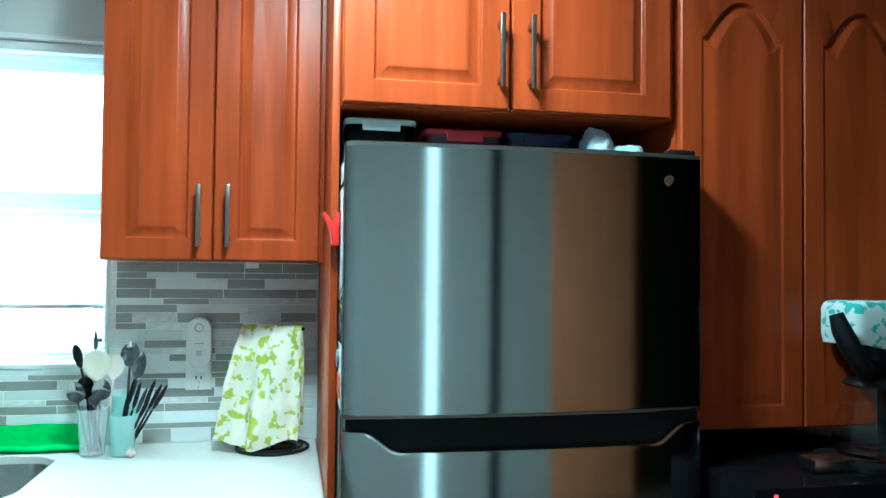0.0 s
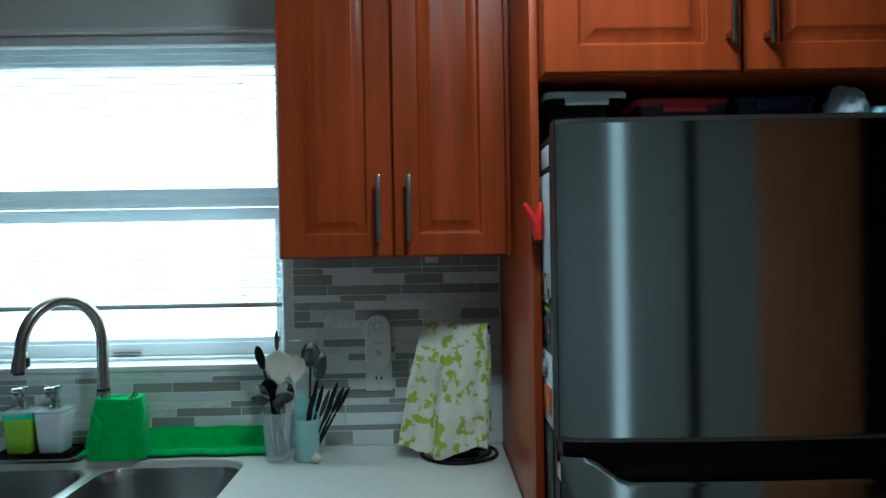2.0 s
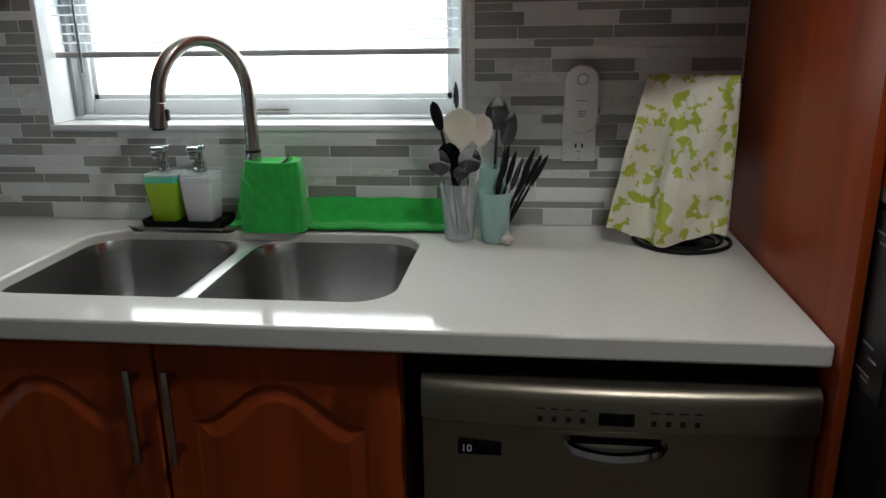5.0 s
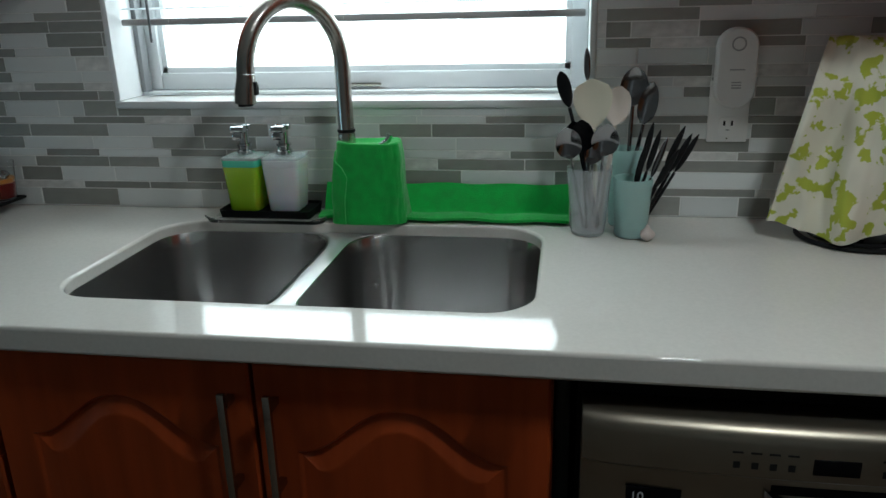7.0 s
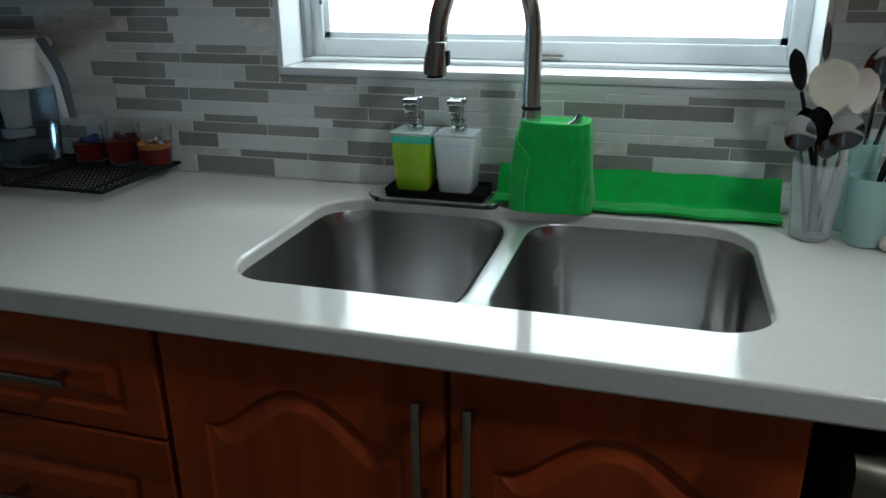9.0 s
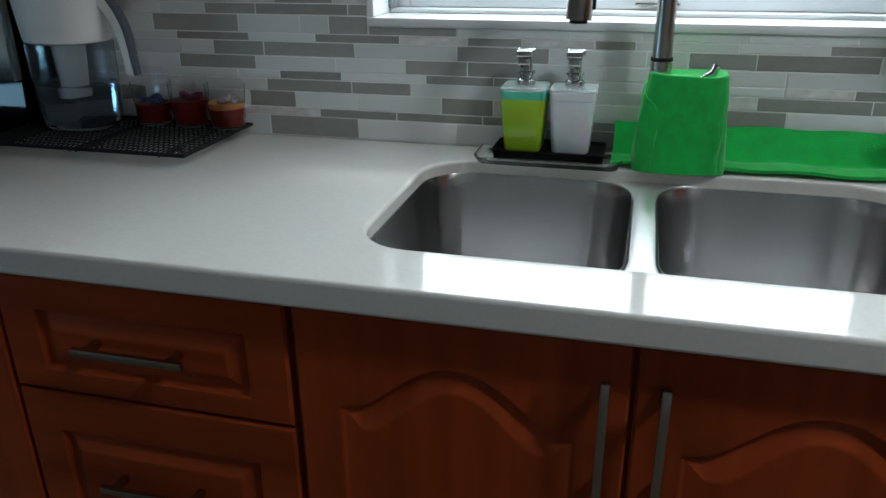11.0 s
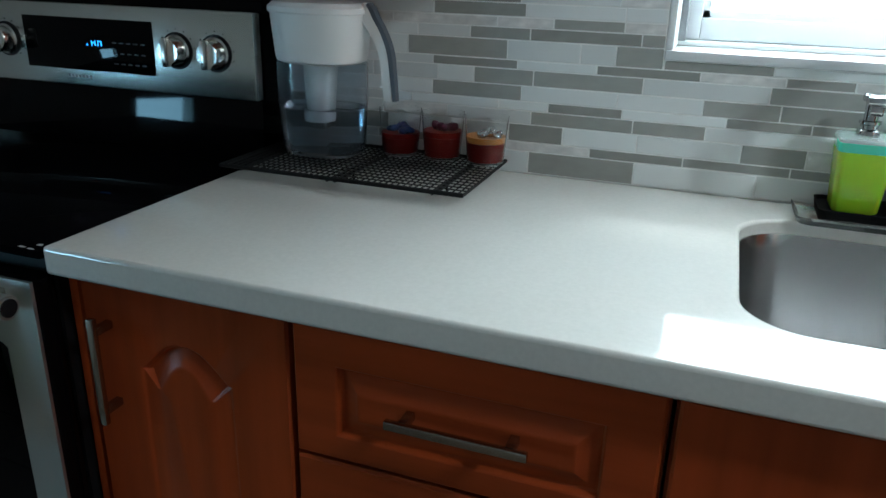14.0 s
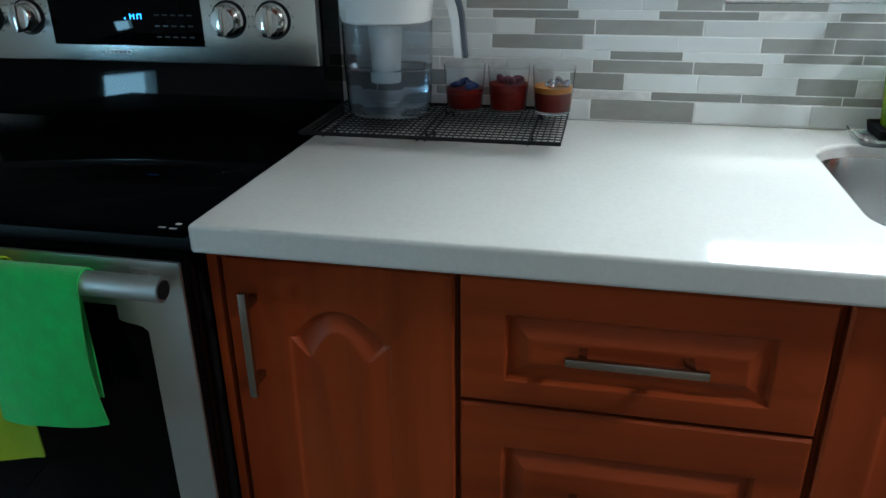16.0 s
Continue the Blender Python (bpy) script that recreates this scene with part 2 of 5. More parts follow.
solo("window_3", box(WEST - 0.08, WEST - 0.05, WW0, WW1, WZ0, WZ1), glow("low_side_window", (0.42, 0.76, 1.0), 16.0), "small bright side window", kind="structure")
# the darkness of the room beyond is painted on this wall
solo("wall_east", box(EAST, EAST + 0.1, SOUTH, Y0, 0, CEIL), shade_black, kind="structure")
south = bmesh.new()
SLOT0, SLOT1, DOOR0, DOOR1 = 1.12, 1.225, 2.29, 3.19
box(WEST, SLOT0, SOUTH - 0.1, SOUTH, 0, CEIL, bm=south)
box(SLOT1, DOOR1, SOUTH - 0.1, SOUTH, 0, CEIL, bm=south)
solo("wall_south", south, low_bounce_paint, kind="structure")
# unseen wall, painted near-black so the refrigerator mirrors an unlit hall
solo("wall_hall", box(DOOR1, EAST, SOUTH - 0.1, SOUTH, 0, CEIL), shade_black, kind="structure")
solo("window_2", box(SLOT0, SLOT1, SOUTH - 0.08, SOUTH - 0.05, 0.0, CEIL), glow("bright_side_window", (0.85, 0.95, 1.0), 0.8), "narrow bright side window", kind="structure")
solo("door_1", box(DOOR0, DOOR1 - 0.003, SOUTH + 0.002, SOUTH + 0.04, 0, 2.38, 0.004), material("light_brown_door", (0.78, 0.33, 0.15), 0.4, vary=0.2, scale=(15, 15, 1.3)), "plain brown wooden door", kind="structure")
# added unseen strip, there only to mirror as a dark line in the refrigerator
solo("trim", box(1.70, 1.79, SOUTH + 0.002, SOUTH + 0.03, 0, CEIL, 0.004), shade_black, kind="structure")
solo("ground", box(-40, 40, -40, 60, -0.6, -0.5), material("pale_ground", (0.35, 0.36, 0.3), 0.9), kind="structure")
solo("backdrop", box(-9, 8, 8.0, 8.1, -0.5, 7), day, kind="structure")

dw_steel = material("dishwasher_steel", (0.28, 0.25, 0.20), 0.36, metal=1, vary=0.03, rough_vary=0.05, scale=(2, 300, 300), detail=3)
panel_steel = material("control_panel_steel", (0.72, 0.73, 0.69), 0.26, metal=1, vary=0.02, rough_vary=0.05, scale=(2, 400, 400), detail=3)
# satin steel, lighter than the bowls: the window's glare is in its colour
glare_divider_steel = material("satin_divider_steel_with_glare", (0.80, 0.80, 0.79), 0.42, metal=1, vary=0.03, scale=(120, 3, 120), detail=3)


# ---- window ----
win = thing("window_1", (-0.32, 2.45, WIN_B), "white framed sash window with raised lower rail", "window", kind="structure")
jamb = bmesh.new()
JY0, JY1 = WALL_Y - 0.004, WALL_Y + 0.22
box(WIN_L, WIN_L + 0.012, JY0, JY1, WIN_B, WIN_T, 0.002, bm=jamb)
box(WIN_R - 0.012, WIN_R, JY0, JY1, WIN_B, WIN_T, 0.002, bm=jamb)
box(WIN_L + 0.012, WIN_R - 0.012, JY0, JY1, WIN_T - 0.012, WIN_T, 0.002, bm=jamb)
part("window_frame", jamb, white_frame, win)
part("window_sill", box(WIN_L, WIN_R, WALL_Y - 0.008, WALL_Y + 0.22, WIN_B - 0.0165, WIN_B - 0.0005, 0.003), sill_stone, win, "white marble sill")
SX0, SX1, SY = WIN_L + 0.012, WIN_R - 0.012, WALL_Y + 0.12


def sash(name, z0, z1, y, side, low, high):
    s = bmesh.new()
    box(SX0, SX0 + side, y, y + 0.035, z0, z1, 0.003, bm=s)
    box(SX1 - side, SX1, y, y + 0.035, z0, z1, 0.003, bm=s)
    box(SX0 + side, SX1 - side, y, y + 0.035, z0, z0 + low, 0.003, bm=s)
    box(SX0 + side, SX1 - side, y, y + 0.035, z1 - high, z1, 0.003, bm=s)
    # inner glazing bead
    b = 0.012
    box(SX0 + side, SX0 + side + b, y + 0.01, y + 0.03, z0 + low, z1 - high, bm=s)
    box(SX1 - side - b, SX1 - side, y + 0.01, y + 0.03, z0 + low, z1 - high, bm=s)
    box(SX0 + side, SX1 - side, y + 0.01, y + 0.03, z0 + low, z0 + low + b, bm=s)
    ob = part(name, s, white_frame, win)
    p = part("pane", box(SX0 + side, SX1 - side, y + 0.018, y + 0.022, z0 + low, z1 - high), pane_glass, ob)
    p.visible_shadow = False
    return ob


sash("lower_sash", WIN_B + 0.009, 1.592, SY, 0.034, 0.037, 0.036)
sash("upper_sash", 1.597, WIN_T - 0.014, SY + 0.04, 0.034, 0.046, 0.054)
part("bottom_track", box(SX0, SX1, SY - 0.03, SY + 0.09, WIN_B, WIN_B + 0.008, 0.002), white_frame, win)
part("latch", box(-0.35, -0.27, SY - 0.012, SY, WIN_B + 0.016, WIN_B + 0.022, 0.002), nickel, win)
part("side_track", box(SX0, SX0 + 0.012, SY - 0.035, SY - 0.005, WIN_B + 0.008, WIN_T - 0.02, 0.002), material("track_vinyl", (0.25, 0.26, 0.27), 0.5), win)

slat_paint = material("blind_slat_paint", (0.78, 0.81, 0.82), 0.5, vary=0.05)
slat_thin = material("translucent_slat", (0.85, 0.88, 0.9), 0.6, vary=0.04)
st = slat_thin.node_tree
thin, half = st.nodes.new("ShaderNodeBsdfTranslucent"), st.nodes.new("ShaderNodeMixShader")
thin.inputs["Color"].default_value = (0.86, 0.90, 0.93, 1)
half.inputs[0].default_value = 0.6
st.links.new(st.nodes["Principled BSDF"].outputs[0], half.inputs[1])
st.links.new(thin.outputs[0], half.inputs[2])
st.links.new(half.outputs[0], st.nodes["Material Output"].inputs["Surface"])
blind = thing("window_blind", (-0.32, WALL_Y + 0.04, WIN_T), "white horizontal slatted blind lowered over most of the window", "blind")
BY = WALL_Y + 0.042
part("headrail", box(WIN_L + 0.016, WIN_R - 0.016, BY - 0.02, BY + 0.02, WIN_T - 0.042, WIN_T - 0.014, 0.003), slat_paint, blind)
part("bottom_rail", box(WIN_L + 0.02, WIN_R - 0.02, BY - 0.013, BY + 0.013, 1.304, 1.318, 0.004), material("blind_rail", (0.45, 0.45, 0.45), 0.5), blind)
one = bmesh.new()
c, s_ = math.cos(radians(6)), math.sin(radians(6))
ring = [(-0.0125, 0.0), (-0.006, 0.0016), (0.0, 0.0021), (0.006, 0.0016), (0.0125, 0.0), (0.006, 0.0011), (0, 0.0016), (-0.006, 0.0011)]
loft([[(x, BY + a * c - b * s_, 1.338 + a * s_ + b * c) for a, b in ring] for x in (WIN_L + 0.022, WIN_R - 0.022)], bm=one)
first = part("slat", one, slat_thin, blind)
for i in range(1, 33):
    o = first.copy()
    scene.collection.objects.link(o)
    o.location.z += 0.0215 * i
for x in (WIN_L + 0.13, -0.32, WIN_R - 0.13):
    cords = bmesh.new()
    for dy in (-0.0135, 0.0135):
        tube([(x, BY + dy, 1.31), (x, BY + dy, WIN_T - 0.03)], 0.0007, 5, bm=cords)
    part("ladder_cord", cords, slat_paint, blind)
part("tilt_wand", tube([(WIN_L + 0.09, BY - 0.024, WIN_T - 0.04), (WIN_L + 0.092, BY - 0.024, 1.27)], 0.003, 8), material("clear_grey_wand", (0.16, 0.17, 0.18), 0.25), blind, "grey plastic tilt wand")

# ---- counter and sink ----
SK_L, SK_R, SK_F, SK_B = -0.680, 0.092, 1.873, 2.300


def countertop():
    bm = bmesh.new()
    outer = [(CT_L, FRONT_Y), (CT_R, FRONT_Y), (CT_R, WALL_Y + 0.004), (CT_L, WALL_Y + 0.004)]
    hole = [(p[0], p[1]) for p in round_rect(SK_L, SK_R, SK_F, SK_B, 0.085, 0, 9)]
    edges = []
    for loop in (outer, hole):
        vs = [bm.verts.new((x, y, TOP_Z)) for x, y in loop]
        edges += [bm.edges.new((vs[i], vs[(i + 1) % len(vs)])) for i in range(len(vs))]
    made = bmesh.ops.triangle_fill(bm, use_beauty=True, use_dissolve=False, edges=edges)
    faces = [f for f in made["geom"] if isinstance(f, bmesh.types.BMFace)]
    out = bmesh.ops.extrude_face_region(bm, geom=faces)
    for v in [g for g in out["geom"] if isinstance(g, bmesh.types.BMVert)]:
        v.co.z -= 0.04
    return bm


ct = solo("countertop", countertop(), quartz, "white speckled quartz countertop with a polished eased edge", "countertop")
mod = ct.modifiers.new("bevel", "BEVEL")
mod.width, mod.segments, mod.limit_method, mod.angle_limit = 0.0055, 3, "ANGLE", radians(50)

sink = thing("sink", (-0.29, 2.08, 0.64), "undermounted stainless steel double bowl kitchen sink", "sink")


def bowl(name, x0, x1, y0, y1, r, depth, west, east):
    """A pressed bowl whose rim reaches under the countertop, by west and east at its two ends."""
    z = TOP_Z - 0.021
    loops = [round_rect(x0 - west, x1 + east, y0 - 0.012, y1 + 0.012, r + 0.004, z, 8), round_rect(x0, x1, y0, y1, r - 0.002, z - 0.001, 8)]
    for k in range(0, 9):
        f = k / 8
        dz = depth * f if f < 0.8 else depth * (0.8 + 0.2 * math.sin((f - 0.8) / 0.2 * math.pi / 2))
        i = 0.012 * f + (0.05 * (1 - math.cos((f - 0.8) / 0.2 * math.pi / 2)) if f > 0.8 else 0)
        loops.append(round_rect(x0 + i, x1 - i, y0 + i, y1 - i, max(0.03, r - i * 0.4), z - 0.002 - dz, 8))
    cx, cy = (x0 + x1) / 2, y1 - 0.14
    loops.append([(cx + 0.055 * math.cos(a), cy + 0.055 * math.sin(a), z - depth - 0.010) for a in [math.atan2(p[1] - cy, p[0] - cx) for p in loops[-1]]])
    return part(name, loft(loops, False, True), sink_steel, sink)


left_bowl = bowl("bowl", SK_L + 0.002, -0.325, SK_F + 0.002, SK_B - 0.002, 0.084, 0.235, 0.012, 0.001)
right_bowl = bowl("bowl", -0.283, SK_R - 0.002, SK_F + 0.002, SK_B - 0.002, 0.084, 0.235, 0.001, 0.012)
for b, cx in ((left_bowl, -0.4985), (right_bowl, -0.0965)):
    part("drain", lathe([(0.052, 0.657), (0.05, 0.662), (0.042, 0.660), (0.03, 0.657), (0.0, 0.657)], (cx, SK_B - 0.142, -0.0), 24, False), chrome, b)
bridge = bmesh.new()
prof = [(-0.325, 0.80), (-0.3245, 0.876), (-0.321, 0.8905), (-0.313, 0.8955), (-0.295, 0.8955), (-0.287, 0.8905), (-0.2835, 0.876), (-0.283, 0.80)]
loft([[(x + f * (-1 if x < -0.304 else 1), y, z - 0.0005 * (f > 0)) for x, z in prof] for y, f in ((SK_F + 0.001, 0.075), (SK_F + 0.006, 0.052), (SK_F + 0.016, 0.032), (SK_F + 0.032, 0.016), (SK_F + 0.055, 0.005), (SK_F + 0.085, 0), (2.1, 0), (SK_B - 0.085, 0), (SK_B - 0.055, 0.005), (SK_B - 0.032, 0.016), (SK_B - 0.016, 0.032), (SK_B - 0.006, 0.052), (SK_B - 0.001, 0.075))], bm=bridge)
part("divider", bridge, glare_divider_steel, sink, "steel divider between the bowls, window glare in its colour")


# ---- cabinets ----
def door_mesh(w, h, inset, top_inset, arch=0.0, foot=None, thick=0.02, n=36):
    """A moulded door front: face towards -y, its lower left corner at the origin."""
    foot = inset if foot is None else foot

    k = 0.0035
    # an arched panel is cut deep along its arch and runs out to a faint groove at the sides
    faint = 0.3 if arch else 1.0

    def loop(side, low, top, rise, y):
        pts = [(side, y * faint if side > k else y, low), (w - side, y * faint if side > k else y, low)]
        for i in range(n + 1):
            u = 1 - i / n
            v = abs(2 * u - 1)
            bell = (0.5 - 0.5 * math.cos(math.pi * min(1, v / 0.96))) ** 1.15
            e = bell if w > 0.35 else 0.35 * bell + 0.65 * min(1, v / 0.9) ** 2.4
            cut = faint + (1 - faint) * min(1, (1 - v) / 0.09) if side > k else 1.0
            pts.append((side + u * (w - 2 * side), y * cut, h - top - rise * e))
        return pts

    loops = [loop(0, 0, 0, 0, thick), loop(0, 0, 0, 0, 0.004), loop(k, k, k, 0, 0.0)]
    for d, y in ((0, 0.0), (0.002, 0.0012), (0.005, 0.0080), (0.0075, 0.0100), (0.010, 0.0098), (0.030, -0.0012), (0.032, -0.0020), (0.036, -0.0021), (0.046, -0.0008)):
        loops.append(loop(inset + d, foot + d, top_inset + d, arch, y))
    return loft(loops)


def shift(bm, x, y, z):
    bmesh.ops.translate(bm, verts=bm.verts, vec=(x, y, z))
    return bm


def pull(a, b, y_face, parent, stand=0.03):
    """A flat bar handle between two points on a front at y_face, on two posts."""
    bm = bmesh.new()
    (x0, z0), (x1, z1) = a, b
    w = 0.0055
    box(min(x0, x1) - w, max(x0, x1) + w, y_face - stand - 0.005, y_face - stand + 0.004, min(z0, z1) - w, max(z0, z1) + w, 0.0015, bm=bm)
    f = 0.1
    for u in (f, 1 - f):
        x, z = x0 + u * (x1 - x0), z0 + u * (z1 - z0)
        box(x - w, x + w, y_face - stand, y_face + 0.001, z - w, z + w, 0.001, bm=bm)
    return part("handle", bm, handle_nickel, parent, "brushed nickel bar handle")


def carcass(name, x0, x1, y0, y1, z0, z1, label, group=""):
    t = thing(name, ((x0 + x1) / 2, (y0 + y1) / 2, z0), label, "cabinet", group)
    part("body", box(x0, x1, y0, y1, z0, z1, 0.001), wood, t)
    return t


def add_door(t, x0, x1, z0, z1, y_face, inset, top_inset, arch=0.0, foot=None, mat=None, name="door"):
    bm = shift(door_mesh(x1 - x0, z1 - z0, inset, top_inset, arch, foot), x0, y_face, z0)
    ob = part(name, bm, mat or wood, t)
    ob.data.set_sharp_from_angle(angle=radians(27))
    return ob


BASE = "base cabinets under the countertop"
narrow = carcass("base_cabinet", -1.534, -1.190, FACE_Y + 0.021, WALL_Y, 0.10, 0.874, "narrow cherry base cabinet with an arched door", BASE)
part("filler", box(-1.534, -1.5195, FACE_Y + 0.003, FACE_Y + 0.0205, 0.10, 0.874, 0.001), wood, narrow)
d = add_door(narrow, -1.513, -1.192, 0.115, 0.862, FACE_Y, 0.084, 0.069, 0.044, 0.09)
pull((-1.470, 0.668), (-1.470, 0.818), FACE_Y, d)
drawers = carcass("drawer_cabinet", -1.188, -0.736, FACE_Y + 0.021, WALL_Y, 0.10, 0.874, "cherry drawer cabinet with moulded fronts", BASE)
for z0, z1, low, high in ((0.677, 0.862, 0.035, 0.050), (0.400, 0.672, 0.06, 0.066), (0.115, 0.395, 0.06, 0.066)):
    d = add_door(drawers, -1.185, -0.739, z0, z1, FACE_Y, 0.058, high, 0, low, wood_flat, "drawer_front")
    pull((-1.042, (z0 + z1) / 2), (-0.882, (z0 + z1) / 2), FACE_Y, d)
sinkbase = carcass("sink_cabinet", -0.732, 0.124, FACE_Y + 0.021, WALL_Y, 0.10, 0.64, "wide cherry sink cabinet with two arched doors", BASE)
part("face_frame", box(-0.732, 0.124, FACE_Y + 0.021, FACE_Y + 0.04, 0.641, 0.874), wood, sinkbase)
for x0, x1, hx in ((-0.728, -0.306, -0.335), (-0.300, 0.121, -0.268)):
    d = add_door(sinkbase, x0, x1, 0.115, 0.862, FACE_Y, 0.056, 0.064, 0.074, 0.09)
    pull((hx, 0.655), (hx, 0.822), FACE_Y, d)
solo("plinth", box(-1.534, 0.779, FACE_Y + 0.08, FACE_Y + 0.10, 0, 0.099), shade_black, "dark recessed plinth under the base cabinets", "plinth")

upper = carcass("wall_cabinet", 0.226, 0.768, 2.091, WALL_Y + 0.006, 1.444, 2.36, "cherry wall cabinet with two raised panel doors", "wall cabinets beside the window")
for x0, x1, hx in ((0.228, 0.496, 0.465), (0.500, 0.766, 0.536)):
    d = add_door(upper, x0, x1, 1.446, 2.358, 2.07, 0.058, 0.06, 0, 0.052)
    pull((hx, 1.484), (hx, 1.632), 2.07, d)
part("filler", box(0.7685, 0.7785, 2.085, WALL_Y, 1.444, 2.36), wood, upper)
part("under_light", box(0.57, 0.605, 2.26, 2.30, 1.426, 1.4435, 0.002), white_plastic, upper)
lupper = carcass("wall_cabinet", -1.53, -0.862, 2.091, WALL_Y + 0.006, 1.444, 2.36, "cherry wall cabinet with its plain side towards the window", "wall cabinets beside the window")
for x0, x1, hx in ((-1.528, -1.198, -1.23), (-1.194, -0.864, -1.165)):
    d = add_door(lupper, x0, x1, 1.446, 2.358, 2.07, 0.058, 0.06, 0, 0.052)
    pull((hx, 1.484), (hx, 1.632), 2.07, d)

solo("fridge_side_panel", box(0.780, 0.7965, 1.732, WALL_Y + 0.006, 0, 2.36, 0.001), wood, "tall cherry panel between counter and refrigerator", "panel")
over = carcass("fridge_top_cabinet", 0.797, 1.572, 1.694, WALL_Y + 0.006, 1.782, 2.36, "cherry cabinet over the refrigerator with two doors")
for x0, x1, hx in ((0.799, 1.167, 1.142), (1.172, 1.556, 1.212)):
    d = add_door(over, x0, x1, 1.784, 2.358, 1.673, 0.064, 0.06, 0, 0.05)
    pull((hx, 1.832), (hx, 1.985), 1.673, d)
pantry = carcass("pantry_cabinet", 1.575, 2.30, 1.692, WALL_Y + 0.006, 1.06, 2.36, "tall cherry pantry cabinet with arched doors", "")
for x0, x1 in ((1.580, 1.899), (1.903, 2.225)):
    add_door(pantry, x0, x1, 1.062, 2.12, 1.671, 0.050, 0.050, 0.085, 0.05)

# ---- refrigerator ----
fridge = thing("refrigerator", (1.186, 1.95, 0), "stainless steel top freezer refrigerator with black sides", "refrigerator")
part("body", box(0.803, 1.570, 1.625, 2.34, 0.03, 1.668, 0.006), black_matte, fridge)


def fridge_door(z0, z1, dip):
    """A gently bowed door; its upper edge may be scooped out to form the hand grip."""
    X0, X1, N = 0.801, 1.572, 40
    bm = bmesh.new()
    cols = []
    for i in range(N + 1):
        u = i / N
        e = min(1, max(0, (min(u, 1 - u) - 0.05) / 0.10))
        e = e * e * (3 - 2 * e)
        end = min(u, 1 - u) * (X1 - X0)
        roll = 0.008 * max(0, 1 - end / 0.012) ** 2
        y = 1.566 - 0.020 * (1 - (2 * u - 1) ** 2) + roll
        top = z1 - dip * e
        cols.append([(X0 + u * (X1 - X0), yy, z) for yy, z in ((1.622, z0), (y + 0.006, z0), (y + 0.0015, z0 + 0.002), (y, z0 + 0.006), (y, z0 + 0.012), (y, top - 0.012), (y, top - 0.006), (y + 0.0015, top - 0.002), (y + 0.006, top), (1.622, top))])
    return loft(cols, bm=bm)


fd = part("freezer_door", fridge_door(1.130, 1.684, 0.0), steel, fridge)
ld = part("fridge_door", fridge_door(0.06, 1.108, 0.042), steel, fridge)
for door_part, z0, z1 in ((fd, 1.132, 1.682), (ld, 0.062, 1.060)):
    for x0, x1 in ((0.7996, 0.8009), (1.5721, 1.5734)):
        part("side_trim", box(x0, x1, 1.576, 1.6215, z0, z1), black_matte, door_part, "black door side")
part("handle_recess", box(0.806, 1.567, 1.578, 1.624, 1.055, 1.1285), black_matte, fridge, "black grip recess")
part("hinge_cover", box(1.50, 1.565, 1.58, 1.66, 1.685, 1.696, 0.004), black_matte, fridge)
badge = lathe([(0.0115, 0), (0.0115, 0.0015), (0.0085, 0.0022), (0.0085, 0.0012), (0.0, 0.0012)], (0, 0, 0), 24, False)
bmesh.ops.rotate(badge, verts=badge.verts, matrix=Matrix.Rotation(radians(90), 3, "X"))
part("badge", shift(badge, 1.490, 1.5578, 1.624), chrome, fd)

# ---- dishwasher ----
dw = thing("dishwasher", (0.467, 2.05, 0), "stainless steel dishwasher with a control band and pocket handle", "dishwasher")
part("body", box(0.156, 0.775, 1.80, 2.38, 0.05, 0.872), shade_black, dw)
dwd = bmesh.new()
xs = [0.162 + (0.772 - 0.162) * i / 20 for i in range(21)]


def bow(x):
    """How far the dishwasher's front swells towards the room."""
    return -0.014 * (1 - ((x - 0.467) / 0.305) ** 2)


sect = [(1.80, 0.10), (1.762, 0.10), (1.758, 0.104), (1.757, 0.758), (1.7565, 0.762), (1.749, 0.7645), (1.7455, 0.768), (1.745, 0.815), (1.748, 0.825), (1.756, 0.832), (1.766, 0.8355), (1.80, 0.8375)]
loft([[(x, y + (bow(x) if y < 1.79 else 0) + (0.006 if i in (0, 20) and y < 1.79 else 0), z) for y, z in sect] for i, x in enumerate(xs)], bm=dwd)
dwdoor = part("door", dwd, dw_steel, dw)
part("display", box(0.440, 0.494, 1.7298, 1.738, 0.778, 0.800, 0.001), black_gloss, dwdoor)
grey_print = material("grey_print", (0.012, 0.012, 0.012), 0.6, spec=0.2)
for i in range(12):
    x = 0.345 + i * 0.0215
    if 0.425 < x < 0.5:
        continue
    y = 1.745 + bow(x + 0.006)
    part("print_mark", box(x, x + 0.013, y - 0.0007, y + 0.002, 0.801, 0.8035), grey_print, dwdoor)
    part("button", box(x + 0.002, x + 0.010, y - 0.0007, y + 0.002, 0.780, 0.789), grey_print, dwdoor)
hb = bmesh.new()
loops = []
for i in range(17):
    u = i / 16
    x = 0.389 + u * 0.158
    e = math.sin(math.pi * u) ** 0.5 if 0 < u < 1 else 0.0
    zc = 0.744 - 0.016 * e
    loops.append([(x, 1.746, zc + 0.003), (x, 1.722 + 0.015 * (1 - e), zc + 0.003), (x, 1.716 + 0.02 * (1 - e), zc - 0.005), (x, 1.722 + 0.015 * (1 - e), zc - 0.012), (x, 1.746, zc - 0.012)])
part("handle", loft(loops, bm=hb), chrome, dwdoor)
# shade behind the grip, laid on the door front as a black strip
part("grip_shadow", box(0.398, 0.538, 1.7418, 1.747, 0.738, 0.751, 0.001), black_gloss, dwdoor, "black strip for the shade behind the grip")
part("sticker", box(0.221, 0.291, 1.7462, 1.756, 0.707, 0.731, 0.0005), black_gloss, dwdoor, "black label with a printed number")


